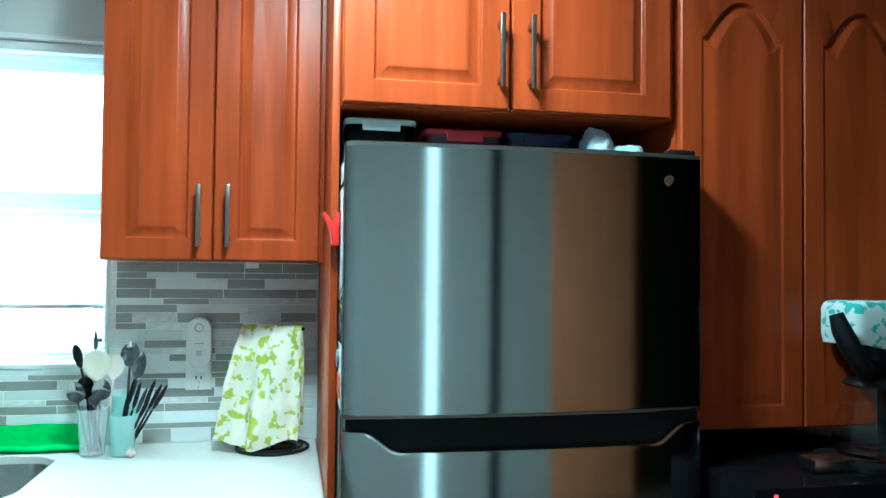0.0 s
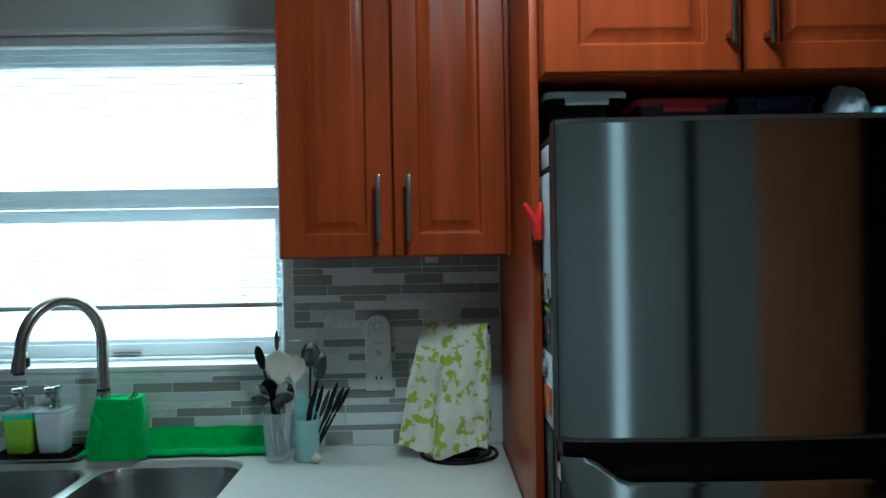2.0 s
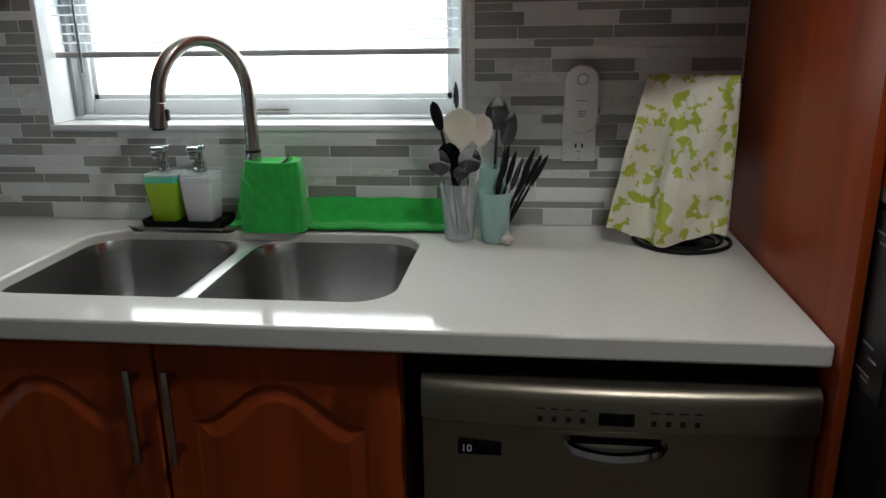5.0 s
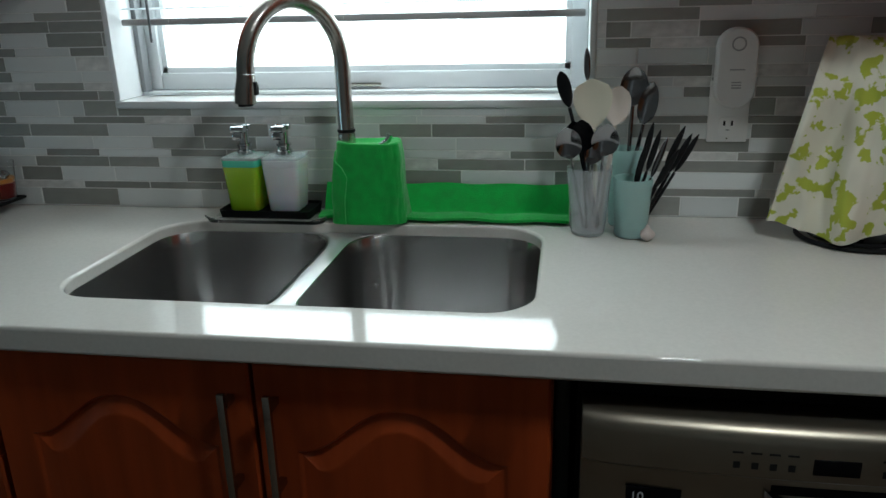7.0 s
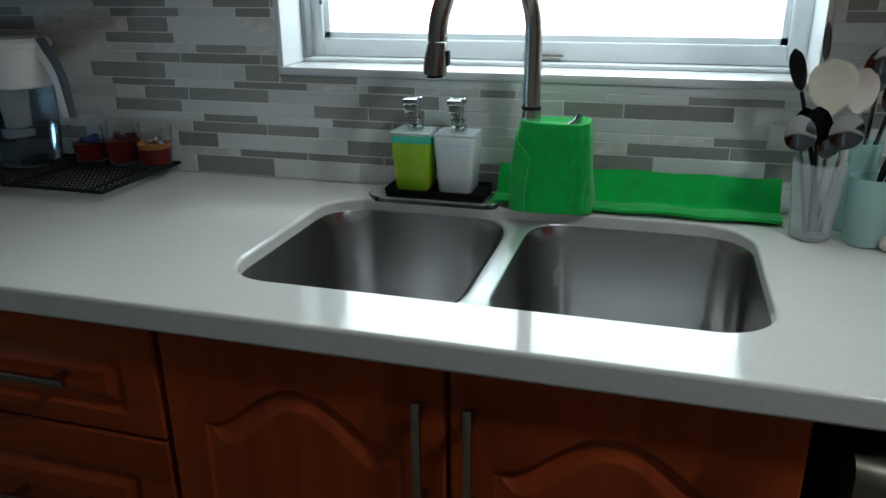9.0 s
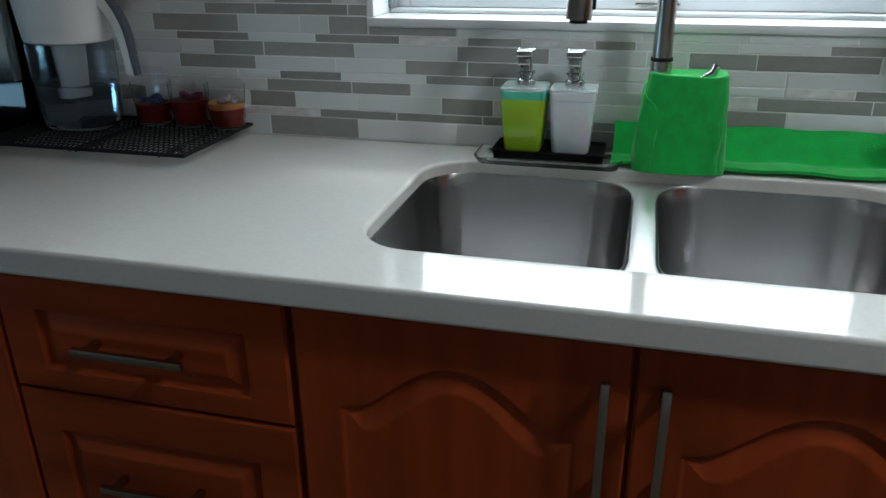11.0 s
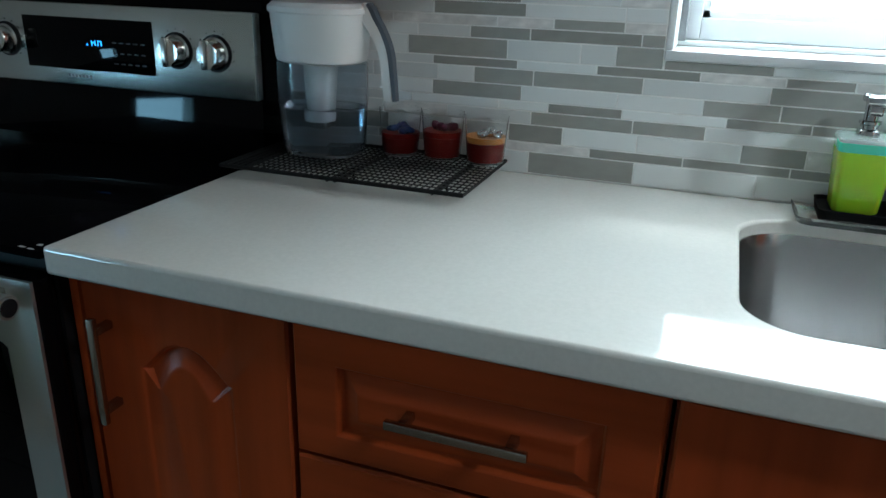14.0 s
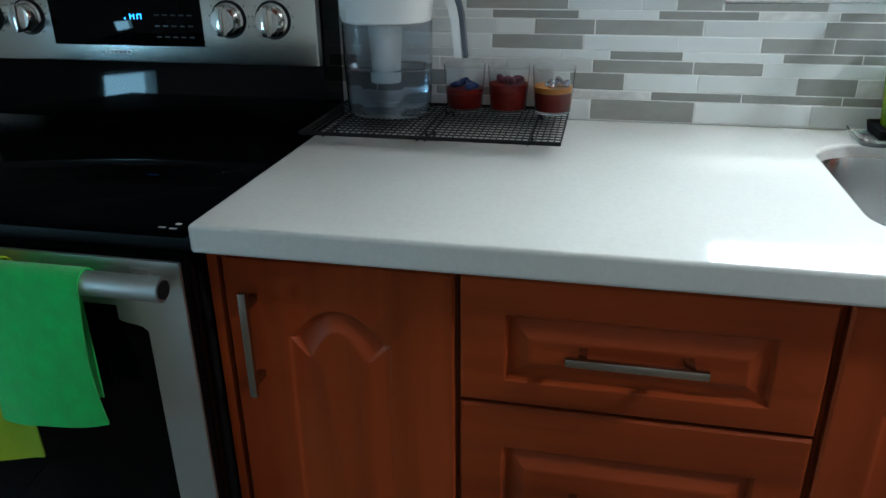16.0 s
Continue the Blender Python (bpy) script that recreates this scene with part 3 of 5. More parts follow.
def words(name, text, size, m, mat, parent):
    cu = bpy.data.curves.new(name, "FONT")
    cu.body, cu.size, cu.extrude = text, size, 0.0003
    tmp = bpy.data.objects.new("tmp", cu)
    me = bpy.data.meshes.new_from_object(tmp)
    bpy.data.objects.remove(tmp)
    bpy.data.curves.remove(cu)
    me.transform(m)
    me.materials.clear()
    me.materials.append(mat)
    return hang(new(name, me), parent)


white_ink = material("white_print", (0.7, 0.7, 0.7), 0.5)
words("lettering", "10", 0.018, pose(0.226, 1.7455, 0.7125, 90, 0, 0), white_ink, dwdoor)

# ---- range ----
RX0, RX1 = -2.306, -1.539
rng = thing("range", ((RX0 + RX1) / 2, 2.05, 0), "black glass top electric range with stainless control panel", "range")
part("body", box(RX0, RX1, 1.775, 2.385, 0.02, 0.895), black_matte, rng)
cooktop = part("cooktop", box(RX0 - 0.002, RX1, 1.752, 2.39, 0.896, 0.908, 0.003), cooktop_glass, rng)
marks = bmesh.new()
for x, y, w_, d_ in ((-1.578, 1.757, 0.010, 0.003), (-1.561, 1.755, 0.010, 0.003), (-1.561, 1.770, 0.008, 0.005)):
    box(x, x + w_, y, y + d_, 0.9078, 0.9084, bm=marks)
part("corner_print", marks, material("pale_cooktop_marks", (0.6, 0.6, 0.58), 0.4), cooktop, "small pale marks at the cooktop corner")
part("backguard", loft([[(x, y, z) for y, z in ((2.283, 0.909), (2.290, 1.0232), (2.302, 1.0235), (2.302, 1.20), (2.308, 1.207), (2.390, 1.207), (2.390, 0.909))] for x in (RX0, RX1)]), range_glass, rng)
cp = part("control_panel", box(RX0 + 0.002, RX1 - 0.002, 2.275, 2.301, 1.024, 1.183, 0.004), panel_steel, rng)
part("display", box(-2.085, -1.766, 2.2722, 2.275, 1.056, 1.157, 0.001), range_glass, cp)
blue = glow("blue_led", (0.05, 0.32, 1.0), 1.5)
dig = bmesh.new()
for x, z, w_, h_ in ((-1.925, 1.105, 0.003, 0.003), (-1.913, 1.105, 0.002, 0.010), (-1.905, 1.105, 0.002, 0.010), (-1.912, 1.110, 0.007, 0.002), (-1.898, 1.105, 0.002, 0.010), (-1.890, 1.105, 0.002, 0.010), (-1.897, 1.113, 0.007, 0.002)):
    box(x, x + w_, 2.2715, 2.2722, z, z + h_, bm=dig)
part("clock_digits", dig, blue, cp, "glowing blue digits")
grey_mark = material("grey_mark", (0.42, 0.42, 0.42), 0.5)
pr = bmesh.new()
for i in range(5):
    for j in range(3):
        box(-1.862 + i * 0.017, -1.852 + i * 0.017, 2.2717, 2.2722, 1.072 + j * 0.02, 1.0745 + j * 0.02, bm=pr)
part("panel_print", pr, material("grey_panel_print", (0.014, 0.015, 0.017), 0.5), cp)
for i in range(7):
    part("lettering_bar", box(-1.985 + i * 0.009, -1.979 + i * 0.009, 2.2742, 2.2752, 1.040, 1.046), grey_mark, cp)
knob_steel = material("satin_knob_steel", (0.74, 0.73, 0.70), 0.2, metal=1, vary=0.03)
kn = bmesh.new()
lathe([(0.030, 0), (0.030, 0.004), (0.026, 0.006), (0.025, 0.024), (0.022, 0.028), (0.0, 0.028)], (0, 0, 0), 30, False, bm=kn)
box(-0.0065, 0.0065, -0.026, 0.026, 0.022, 0.040, 0.003, bm=kn)
bmesh.ops.rotate(kn, verts=kn.verts, matrix=Matrix.Rotation(radians(90), 3, "X"))
for x in (-1.711, -1.624, -2.135, -2.228):
    knob = part("knob", shift(kn.copy(), x, 2.274, 1.107), knob_steel, cp)
    ring_ = lathe([(0.0345, 0), (0.0345, 0.0015), (0.0305, 0.0015), (0.0305, 0)], (0, 0, 0), 30)
    bmesh.ops.rotate(ring_, verts=ring_.verts, matrix=Matrix.Rotation(radians(90), 3, "X"))
    part("bezel", shift(ring_, x, 2.2748, 1.107), black_matte, knob, "black bezel")
    tick = bmesh.new()
    for k in range(11):
        a = radians(-135 + 27 * k)
        box(x + 0.040 * math.sin(a) - 0.001, x + 0.040 * math.sin(a) + 0.001, 2.2742, 2.2752, 1.107 + 0.040 * math.cos(a) - 0.001, 1.107 + 0.040 * math.cos(a) + 0.001, bm=tick)
    part("dial_marks", tick, black_matte, cp)
kn.free()
od = bmesh.new()
box(RX0 + 0.004, RX1 - 0.002, 1.738, 1.774, 0.19, 0.871, 0.004, bm=od)
door = part("oven_door", od, range_glass, rng)
fr = bmesh.new()
loft([[(x, y, z) for x, z in ((RX1 - 0.003, 0.20), (RX1 - 0.003, 0.870), (RX0 + 0.006, 0.870), (RX0 + 0.006, 0.20), (RX0 + 0.07, 0.20), (RX0 + 0.07, 0.765), (RX0 + 0.10, 0.80), (-1.645, 0.80), (-1.645, 0.779), (-1.640, 0.776), (-1.612, 0.771), (-1.603, 0.764), (-1.602, 0.20))] for y in (1.7385, 1.7335)], bm=fr)
part("door_frame", fr, door_steel, door, "stainless steel door frame")
hd = tube([(RX0 + 0.02, 1.704, 0.846), (RX1 - 0.011, 1.704, 0.846)], 0.0165, 24)
handle = part("handle", hd, door_steel, door, "tubular steel handle")
part("end_cap", tube([(RX1 - 0.0108, 1.704, 0.846), (RX1 - 0.0090, 1.704, 0.846)], 0.0125, 24), black_matte, handle)
for x in (RX0 + 0.06, RX1 - 0.06):
    part("bracket", box(x - 0.012, x + 0.012, 1.712, 1.735, 0.835, 0.857, 0.003), steel_h, handle)
part("drawer", box(RX0 + 0.004, RX1 - 0.008, 1.74, 1.774, 0.04, 0.185, 0.004), steel_h, rng)

# ---- things on the counter ----
def blotch(name, base, spots, scale, edge, rough=0.9, bump=0.3):
    m = material(name, base, rough, vary=0.06, bump=bump, bump_scale=700)
    n, l = m.node_tree.nodes, m.node_tree.links
    co = n.new("ShaderNodeTexCoord")
    t = n.new("ShaderNodeTexNoise")
    t.inputs["Scale"].default_value, t.inputs["Detail"].default_value, t.inputs["Distortion"].default_value = scale, 3.5, 0.25
    l.new(co.outputs["Object"], t.inputs["Vector"])
    r = n.new("ShaderNodeMapRange")
    r.inputs["From Min"].default_value, r.inputs["From Max"].default_value = edge, edge + 0.03
    l.new(t.outputs[0], r.inputs["Value"])
    mix = n.new("ShaderNodeMix")
    mix.data_type = "RGBA"
    l.new(r.outputs[0], mix.inputs["Factor"])
    b = n["Principled BSDF"]
    l.new(b.inputs["Base Color"].links[0].from_socket, mix.inputs[6])
    mix.inputs[7].default_value = (*spots, 1)
    l.new(mix.outputs[2], b.inputs["Base Color"])
    return m


green_cloth = material("green_microfibre", (0.022, 0.44, 0.060), 0.97, vary=0.28, scale=(45, 45, 45), bump=0.7, bump_scale=500)
green_cloth.node_tree.nodes["Principled BSDF"].inputs["Sheen Weight"].default_value = 0.3
lime_cloth = material("lime_microfibre", (0.30, 0.42, 0.012), 0.95, vary=0.2, bump=0.7, bump_scale=500)
floral = blotch("floral_tea_towel", (0.72, 0.69, 0.57), (0.42, 0.47, 0.06), 36, 0.535)
clear = glass("clear_plastic", (0.86, 0.91, 0.96), 0.12, 1.25)
frosted = glass("scratched_clear_plastic", (0.94, 0.96, 0.98), 0.2, 1.2)
frosted.node_tree.nodes["Principled BSDF"].inputs["Transmission Weight"].default_value = 0.78
clear_glass = glass("clear_drinking_glass", (0.97, 0.98, 0.98), 0.0, 1.25)
teal_clear = glass("teal_plastic", (0.66, 0.90, 0.86), 0.3, 1.15)
teal_clear.node_tree.nodes["Principled BSDF"].inputs["Transmission Weight"].default_value = 0.55
water = glass("water", (0.84, 0.90, 0.97), 0.04, 1.2)
# polished steel whose base is darkened for the dark reflections it shows
cutlery_steel = material("polished_cutlery", (0.27, 0.27, 0.28), 0.12, metal=1, vary=0.05)
black_handle = material("black_cutlery_handle", (0.006, 0.006, 0.007), 0.4, vary=0.2, spec=0.25)
cream_plastic = material("cream_plastic", (0.78, 0.73, 0.58), 0.35, vary=0.04)

# faucet
FX, FY = -0.297, 2.320
faucet = thing("faucet", (FX, FY, TOP_Z), "brushed nickel gooseneck kitchen faucet behind the sink", "faucet")
ux, uy = -0.553, -0.833
R_ARC, CZ = 0.108, 1.228
neck = [(FX, FY, TOP_Z), (FX, FY, 1.0), (FX, FY, 1.1), (FX, FY, 1.17)]
for i in range(0, 25):
    a = math.pi * i / 24
    h = R_ARC * (1 - math.cos(a))
    neck.append((FX + ux * h, FY + uy * h, CZ + 0.120 * math.sin(a)))
part("gooseneck", tube(neck, 0.0155, 20), nickel, faucet)
ex, ey = FX + ux * 2 * R_ARC, FY + uy * 2 * R_ARC
spray = part("spray_head", tube([(ex, ey, CZ - 0.001), (ex + ux * 0.001, ey + uy * 0.001, CZ - 0.012), (ex + ux * 0.004, ey + uy * 0.004, 1.20), (ex + ux * 0.006, ey + uy * 0.006, 1.178)], [0.0156, 0.0165, 0.0185, 0.0185], 20), nickel, faucet)
part("nozzle", tube([(ex + ux * 0.006, ey + uy * 0.006, 1.1775), (ex + ux * 0.006, ey + uy * 0.006, 1.174)], 0.013, 16), black_matte, spray)
part("spray_button", box(ex + 0.0135, ex + 0.0195, ey - 0.006, ey + 0.006, 1.192, 1.215, 0.002), black_matte, spray)
part("collar", lathe([(0.0178, 0), (0.0178, 0.006)], (FX, FY, 1.098), 24), black_matte, faucet, "black rubber collar")
part("body", lathe([(0.026, 0), (0.026, 0.008), (0.021, 0.014), (0.0185, 0.06), (0.0172, 0.18)], (FX, FY, TOP_Z), 24), nickel, faucet)
part("lever", tube([(FX + 0.018, FY, 1.04), (FX + 0.05, FY, 1.055), (FX + 0.082, FY, 1.08), (FX + 0.088, FY, 1.094)], [0.010, 0.009, 0.007, 0.0065], 12), chrome, faucet)


def cover_at(a, v, grow=0.0):
    """A point on the cloth wrapped round the faucet's foot: a soft upright bag with a rounded top edge."""
    cx, cy = -0.253 - 0.003 * (1 - v), 2.323
    ax, ay = 0.0625 + 0.014 * (1 - v), 0.036 + 0.006 * (1 - v)
    px = math.copysign(abs(math.cos(a)) ** 0.55, math.cos(a)) * (ax + grow)
    py = math.copysign(abs(math.sin(a)) ** 0.55, math.sin(a)) * (ay + grow)
    w = 1 + (0.030 * math.sin(3 * a + 1.1 + 1.2 * v) + 0.018 * math.sin(7 * a + 3 * v)) * (1 - 0.5 * v)
    w += 0.048 * noise.noise(Vector((2.5 * math.cos(a), 2.5 * math.sin(a), 3 * v)))
    w += 0.034 * noise.noise(Vector((6 * math.cos(a), 6 * math.sin(a), 6 * v))) + 0.010 * noise.noise(Vector((14 * math.cos(a), 14 * math.sin(a), 15 * v)))
    return Vector((cx + px * w, cy + py * w, 0.919 + 0.158 * v + 0.002 * math.sin(2 * a + 0.6) * v))


def wrapped_cloth():
    n, rows = 96, 26
    loops = [[cover_at(2 * math.pi * i / n, k / (rows - 1)) for i in range(n)] for k in range(rows)]
    mid = Vector((-0.253, 2.323, 0))
    for s, dz in ((0.985, 0.0025), (0.95, 0.0038), (0.85, 0.0032), (0.55, -0.002)):
        loops.append([Vector((mid.x + (p.x - mid.x) * s, mid.y + (p.y - mid.y) * s, p.z + dz)) for p in loops[rows - 1]])
    bm = loft(loops, False, True)

    def flap(u, v):
        a = radians(176 + 76 * u)
        p = cover_at(a, v * (0.93 - 0.25 * u - 0.08 * max(0, (u - 0.8) / 0.2) ** 2), 0.0035 + 0.002 * math.sin(math.pi * v) * u)
        return p
    return sheet(flap, 20, 20, 0.0035, bm)


def sheet(fn, nx, ny, thick, bm=None):
    own = bmesh.new()
    g = [[own.verts.new(fn(i / nx, j / ny)) for j in range(ny + 1)] for i in range(nx + 1)]
    for i in range(nx):
        for j in range(ny):
            own.faces.new((g[i][j], g[i + 1][j], g[i + 1][j + 1], g[i][j + 1]))
    bmesh.ops.recalc_face_normals(own, faces=own.faces)
    bmesh.ops.solidify(own, geom=own.faces[:], thickness=thick)
    return merge(bm, own)


solo("dish_cloth", wrapped_cloth(), green_cloth, "bright green microfibre cloth wrapped round the faucet base", "cloth", soft=True)


def flat_towel(u, v):
    """A folded towel that lies on the counter and leans up the tiles."""
    x = -0.365 + u * 0.506
    s = v * 0.115
    if s < 0.045:
        y, z = 2.312 + s, 0.9215 + 0.003 * math.sin(s / 0.045 * math.pi)
    else:
        q = (s - 0.045) / 0.07
        y, z = 2.357 + 0.030 * q, 0.9215 + 0.058 * q
    y = min(y + 0.002 * math.sin(14 * u), 2.389)
    return (x, y, z + 0.0015 * math.sin(23 * u + 3 * v))


solo("folded_towel", sheet(flat_towel, 40, 14, 0.006), green_cloth, "green microfibre towel folded along the backsplash behind the sink", "towel", soft=True)

# soap dispensers on their tray
tray = thing("soap_tray", (-0.475, 2.33, TOP_Z), "shallow clear tray with a black liner", "tray")
clear_lip = bmesh.new()
loft([round_rect(-0.604 + i, -0.345 - i, 2.276 + i, 2.390 - i, 0.02, z, 5) for i, z in ((0.006, TOP_Z + 0.001), (0.0, TOP_Z + 0.014), (0.003, TOP_Z + 0.014), (0.009, TOP_Z + 0.008))], bm=clear_lip)
part("dish", clear_lip, glass("thin_clear_plastic", (0.9, 0.94, 0.93), 0.1, 1.12), tray)
liner = bmesh.new()
loft([round_rect(-0.572 + i, -0.376 - i, 2.286 + i, 2.384 - i, 0.012, z, 5) for i, z in ((0.003, TOP_Z + 0.0085), (0.0, TOP_Z + 0.026), (0.003, TOP_Z + 0.026), (0.005, TOP_Z + 0.0205))], bm=liner)
part("liner", liner, material("black_rubber", (0.006, 0.006, 0.006), 0.75, vary=0.1, spec=0.12), tray, "black rubber liner")


def dispenser(cx, cy, liquid, top_mat, label):
    z0 = TOP_Z + 0.021
    t = thing("soap_dispenser", (cx, cy, z0), label, "soap dispenser", "soap dispensers beside the faucet")

    def sq(w, z):
        return round_rect(cx - w, cx + w, cy - w, cy + w, 0.010, z, 5)

    part("bottle", loft([sq(0.0305, z0), sq(0.0325, z0 + 0.003), sq(0.0385, z0 + 0.090), sq(0.0385, z0 + 0.092)]), liquid, t)
    part("rim", loft([sq(0.0386, z0 + 0.0925), sq(0.0393, z0 + 0.1060)]), top_mat, t)
    part("shoulder", loft([sq(0.0392, z0 + 0.1064), sq(0.0396, z0 + 0.110), sq(0.0384, z0 + 0.112), sq(0.014, z0 + 0.113)]), clear_cap, t, "clear acrylic shoulder")
    part("neck", lathe([(0.0165, 0), (0.0165, 0.008), (0.0125, 0.011), (0.0125, 0.016), (0.0155, 0.018), (0.0155, 0.022)], (cx, cy, z0 + 0.1135), 24), chrome, t)
    pump = bmesh.new()
    lathe([(0.0105, 0), (0.0105, 0.028)], (cx, cy, z0 + 0.136), 24, bm=pump)
    lathe([(0.0155, 0), (0.0165, 0.002), (0.0165, 0.009), (0.0145, 0.011)], (cx, cy, z0 + 0.1643), 24, bm=pump)
    box(cx - 0.0135, cx + 0.0135, cy - 0.034, cy - 0.008, z0 + 0.1610, z0 + 0.1745, 0.003, bm=pump)
    box(cx - 0.0095, cx + 0.0095, cy - 0.036, cy - 0.022, z0 + 0.147, z0 + 0.163, 0.003, bm=pump)
    part("pump", pump, chrome, t, "chrome pump head")
    return t


clear_cap = glass("clear_acrylic", (0.90, 0.96, 0.95), 0.12, 1.12)
clear_cap.node_tree.nodes["Principled BSDF"].inputs["Transmission Weight"].default_value = 0.7
lime_soap = material("lime_soap", (0.44, 0.70, 0.03), 0.22, vary=0.05, coat=0.4)
mint_rim = material("mint_acrylic", (0.10, 0.66, 0.42), 0.2, vary=0.05, coat=0.5)
white_soap = material("white_soap", (0.90, 0.91, 0.92), 0.22, vary=0.04, coat=0.4)
for m_ in (lime_soap, white_soap):
    m_.node_tree.nodes["Principled BSDF"].inputs["Subsurface Weight"].default_value = 0.6
    m_.node_tree.nodes["Principled BSDF"].inputs["Subsurface Scale"].default_value = 0.03
white_rim = material("milky_acrylic", (0.86, 0.88, 0.90), 0.2, vary=0.04, coat=0.5)
dispenser(-0.521, 2.338, lime_soap, mint_rim, "square soap dispenser filled with lime green soap")
dispenser(-0.437, 2.340, white_soap, white_rim, "square soap dispenser filled with white soap")

# cutlery tumblers
CA = (0.176, 2.272)


def tumbler(at, r0, r1, h, mat, label):
    prof = [(r0 * 0.9, 0.0), (r0, 0.003), (r1, h), (r1 - 0.0016, h), (r0 - 0.002, 0.007), (0.001, 0.007)]
    return solo("tumbler", lathe(prof, (*at, TOP_Z + 0.0005), 32), mat, label, "tumbler", "tumblers that hold cutlery")


tumbler(CA, 0.031, 0.0415, 0.128, frosted, "clear plastic tumbler holding spoons")
tumbler((0.254, 2.264), 0.0295, 0.0355, 0.110, teal_clear, "pale teal tumbler holding knives and forks")
tumbler((0.243, 2.338), 0.0265, 0.034, 0.150, teal_clear, "taller teal tumbler holding cooking spoons")


def utensil(foot, tip, bowl, mat, label, name, handle_r=0.0028, taper=-0.12):
    """bowl: half width, half length, thickness, dish depth of the head at the tip, facing the room."""
    a, b = Vector(foot), Vector(tip)
    d = (b - a).normalized()
    t = thing(name, a, label, name.split("_")[-1])
    w, l_, th, dish = bowl
    part("handle", tube([a, a + (b - a) * 0.5, b - d * l_ * 1.0], [handle_r, handle_r, handle_r * 0.8], 8), mat, t)
    side = d.cross(Vector((0, 1, 0))).normalized()
    out = side.cross(d).normalized()
    loops = []
    for k in range(9):
        s = -1 + 2 * k / 8
        ww = w * math.sqrt(max(0.02, 1 - s * s)) * (1 + taper * s)
        c = b + d * l_ * s * 0.98
        depth = dish * max(0, 1 - s * s)
        loop = []
        for m_ in range(12):
            ang = 2 * math.pi * m_ / 12
            x = math.cos(ang) * ww
            y = math.sin(ang) * th * (0.4 + 0.6 * max(0, 1 - s * s))
            bend = depth * (1 - (x / max(ww, 1e-4)) ** 2)
            loop.append(c + side * x + out * (y + bend))
        loops.append(loop)
    part("head", loft(loops), mat, t)
    return t


Z0 = TOP_Z + 0.012
utensil((0.192, 2.290, Z0), (0.178, 2.290, 1.155), (0.034, 0.045, 0.006, 0.012), cream_plastic, "cream plastic rice paddle standing in a tumbler", "serving_spoon", 0.005, 0.30)
utensil((0.200, 2.285, Z0), (0.222, 2.300, 1.150), (0.024, 0.036, 0.005, 0.010), material("blush_plastic", (0.70, 0.62, 0.55), 0.35), "pale cream plastic spoon standing in a tumbler", "serving_spoon", 0.005, 0.1)
utensil((0.245, 2.338, Z0), (0.254, 2.342, 1.180), (0.026, 0.036, 0.002, 0.008), cutlery_steel, "large steel serving spoon standing in a tumbler", "serving_spoon", 0.004)
utensil((0.240, 2.335, Z0), (0.280, 2.335, 1.150), (0.018, 0.040, 0.002, 0.006), cutlery_steel, "steel serving spoon with a long handle", "serving_spoon", 0.004)
utensil((0.198, 2.285, Z0), (0.127, 2.300, 1.180), (0.0125, 0.034, 0.0045, 0.0), black_handle, "black handled spatula leaning in a tumbler", "spatula", 0.004, 0.1)
utensil((0.180, 2.285, Z0), (0.166, 2.325, 1.222), (0.006, 0.030, 0.002, 0.0), cutlery_steel, "thin steel skewer spoon in a tumbler", "spoon", 0.003)
# the black spoons are steel with a dark reflection put into the colour
for i, (x, y, z, w_, mat) in enumerate(((0.136, 2.250, 1.090, 0.0235, cutlery_steel), (0.160, 2.258, 1.102, 0.0215, black_gloss), (0.180, 2.266, 1.078, 0.020, cutlery_steel), (0.201, 2.250, 1.096, 0.0245, cutlery_steel), (0.150, 2.280, 1.096, 0.022, black_gloss))):
    utensil((0.168 + 0.006 * i, 2.268, Z0), (x, y, z), (w_, 0.030, 0.0014, 0.009), mat, ("polished steel tablespoon" if mat is cutlery_steel else "reflection-darkened tablespoon") + " standing in a clear tumbler", "spoon")
for i in range(8):
    x, z = 0.264 + 0.0118 * i, 1.050 + 0.013 * ((i * 3) % 4) - 0.001 * i + 0.012 * (i == 7)
    utensil((0.240 + 0.004 * i, 2.260 + 0.004 * (i % 3), Z0), (x, 2.250 + 0.009 * (i % 4), z), (0.0058, 0.040, 0.0036, 0.0), black_handle if i != 3 else cutlery_steel, ("black handled" if i != 3 else "steel") + " table knife standing in a teal tumbler", "knife", 0.0034)
bulb = []
for k in range(9):
    f = k / 8
    r = 0.013 * math.sin(math.pi * min(1, f * 1.12 + 0.06)) ** 0.7 if f < 0.85 else 0.003
    bulb.append([(0.281 + r * (1 + 0.10 * math.cos(5 * a)) * math.cos(a), 2.232 + r * (1 + 0.10 * math.cos(5 * a)) * math.sin(a), TOP_Z + 0.0005 + 0.030 * f) for a in [2 * math.pi * i / 20 for i in range(20)]])
solo("garlic_bulb", loft(bulb), material("garlic_skin", (0.66, 0.58, 0.54), 0.6, vary=0.15, scale=(90, 90, 20)), "small pale garlic bulb beside the tumblers", "garlic")

# socket and plug-in device
outlet = thing("wall_outlet", (0.437, WALL_Y - 0.004, 1.068), "white duplex wall outlet set in the tiles", "outlet")
part("plate", box(0.398, 0.472, WALL_Y - 0.0085, WALL_Y - 0.0032, 1.068, 1.184, 0.002), white_plastic, outlet)
sock = bmesh.new()
for dx in (-0.007, 0.007):
    box(0.435 + dx - 0.002, 0.435 + dx + 0.002, WALL_Y - 0.0125, WALL_Y - 0.012, 1.100, 1.109, bm=sock)
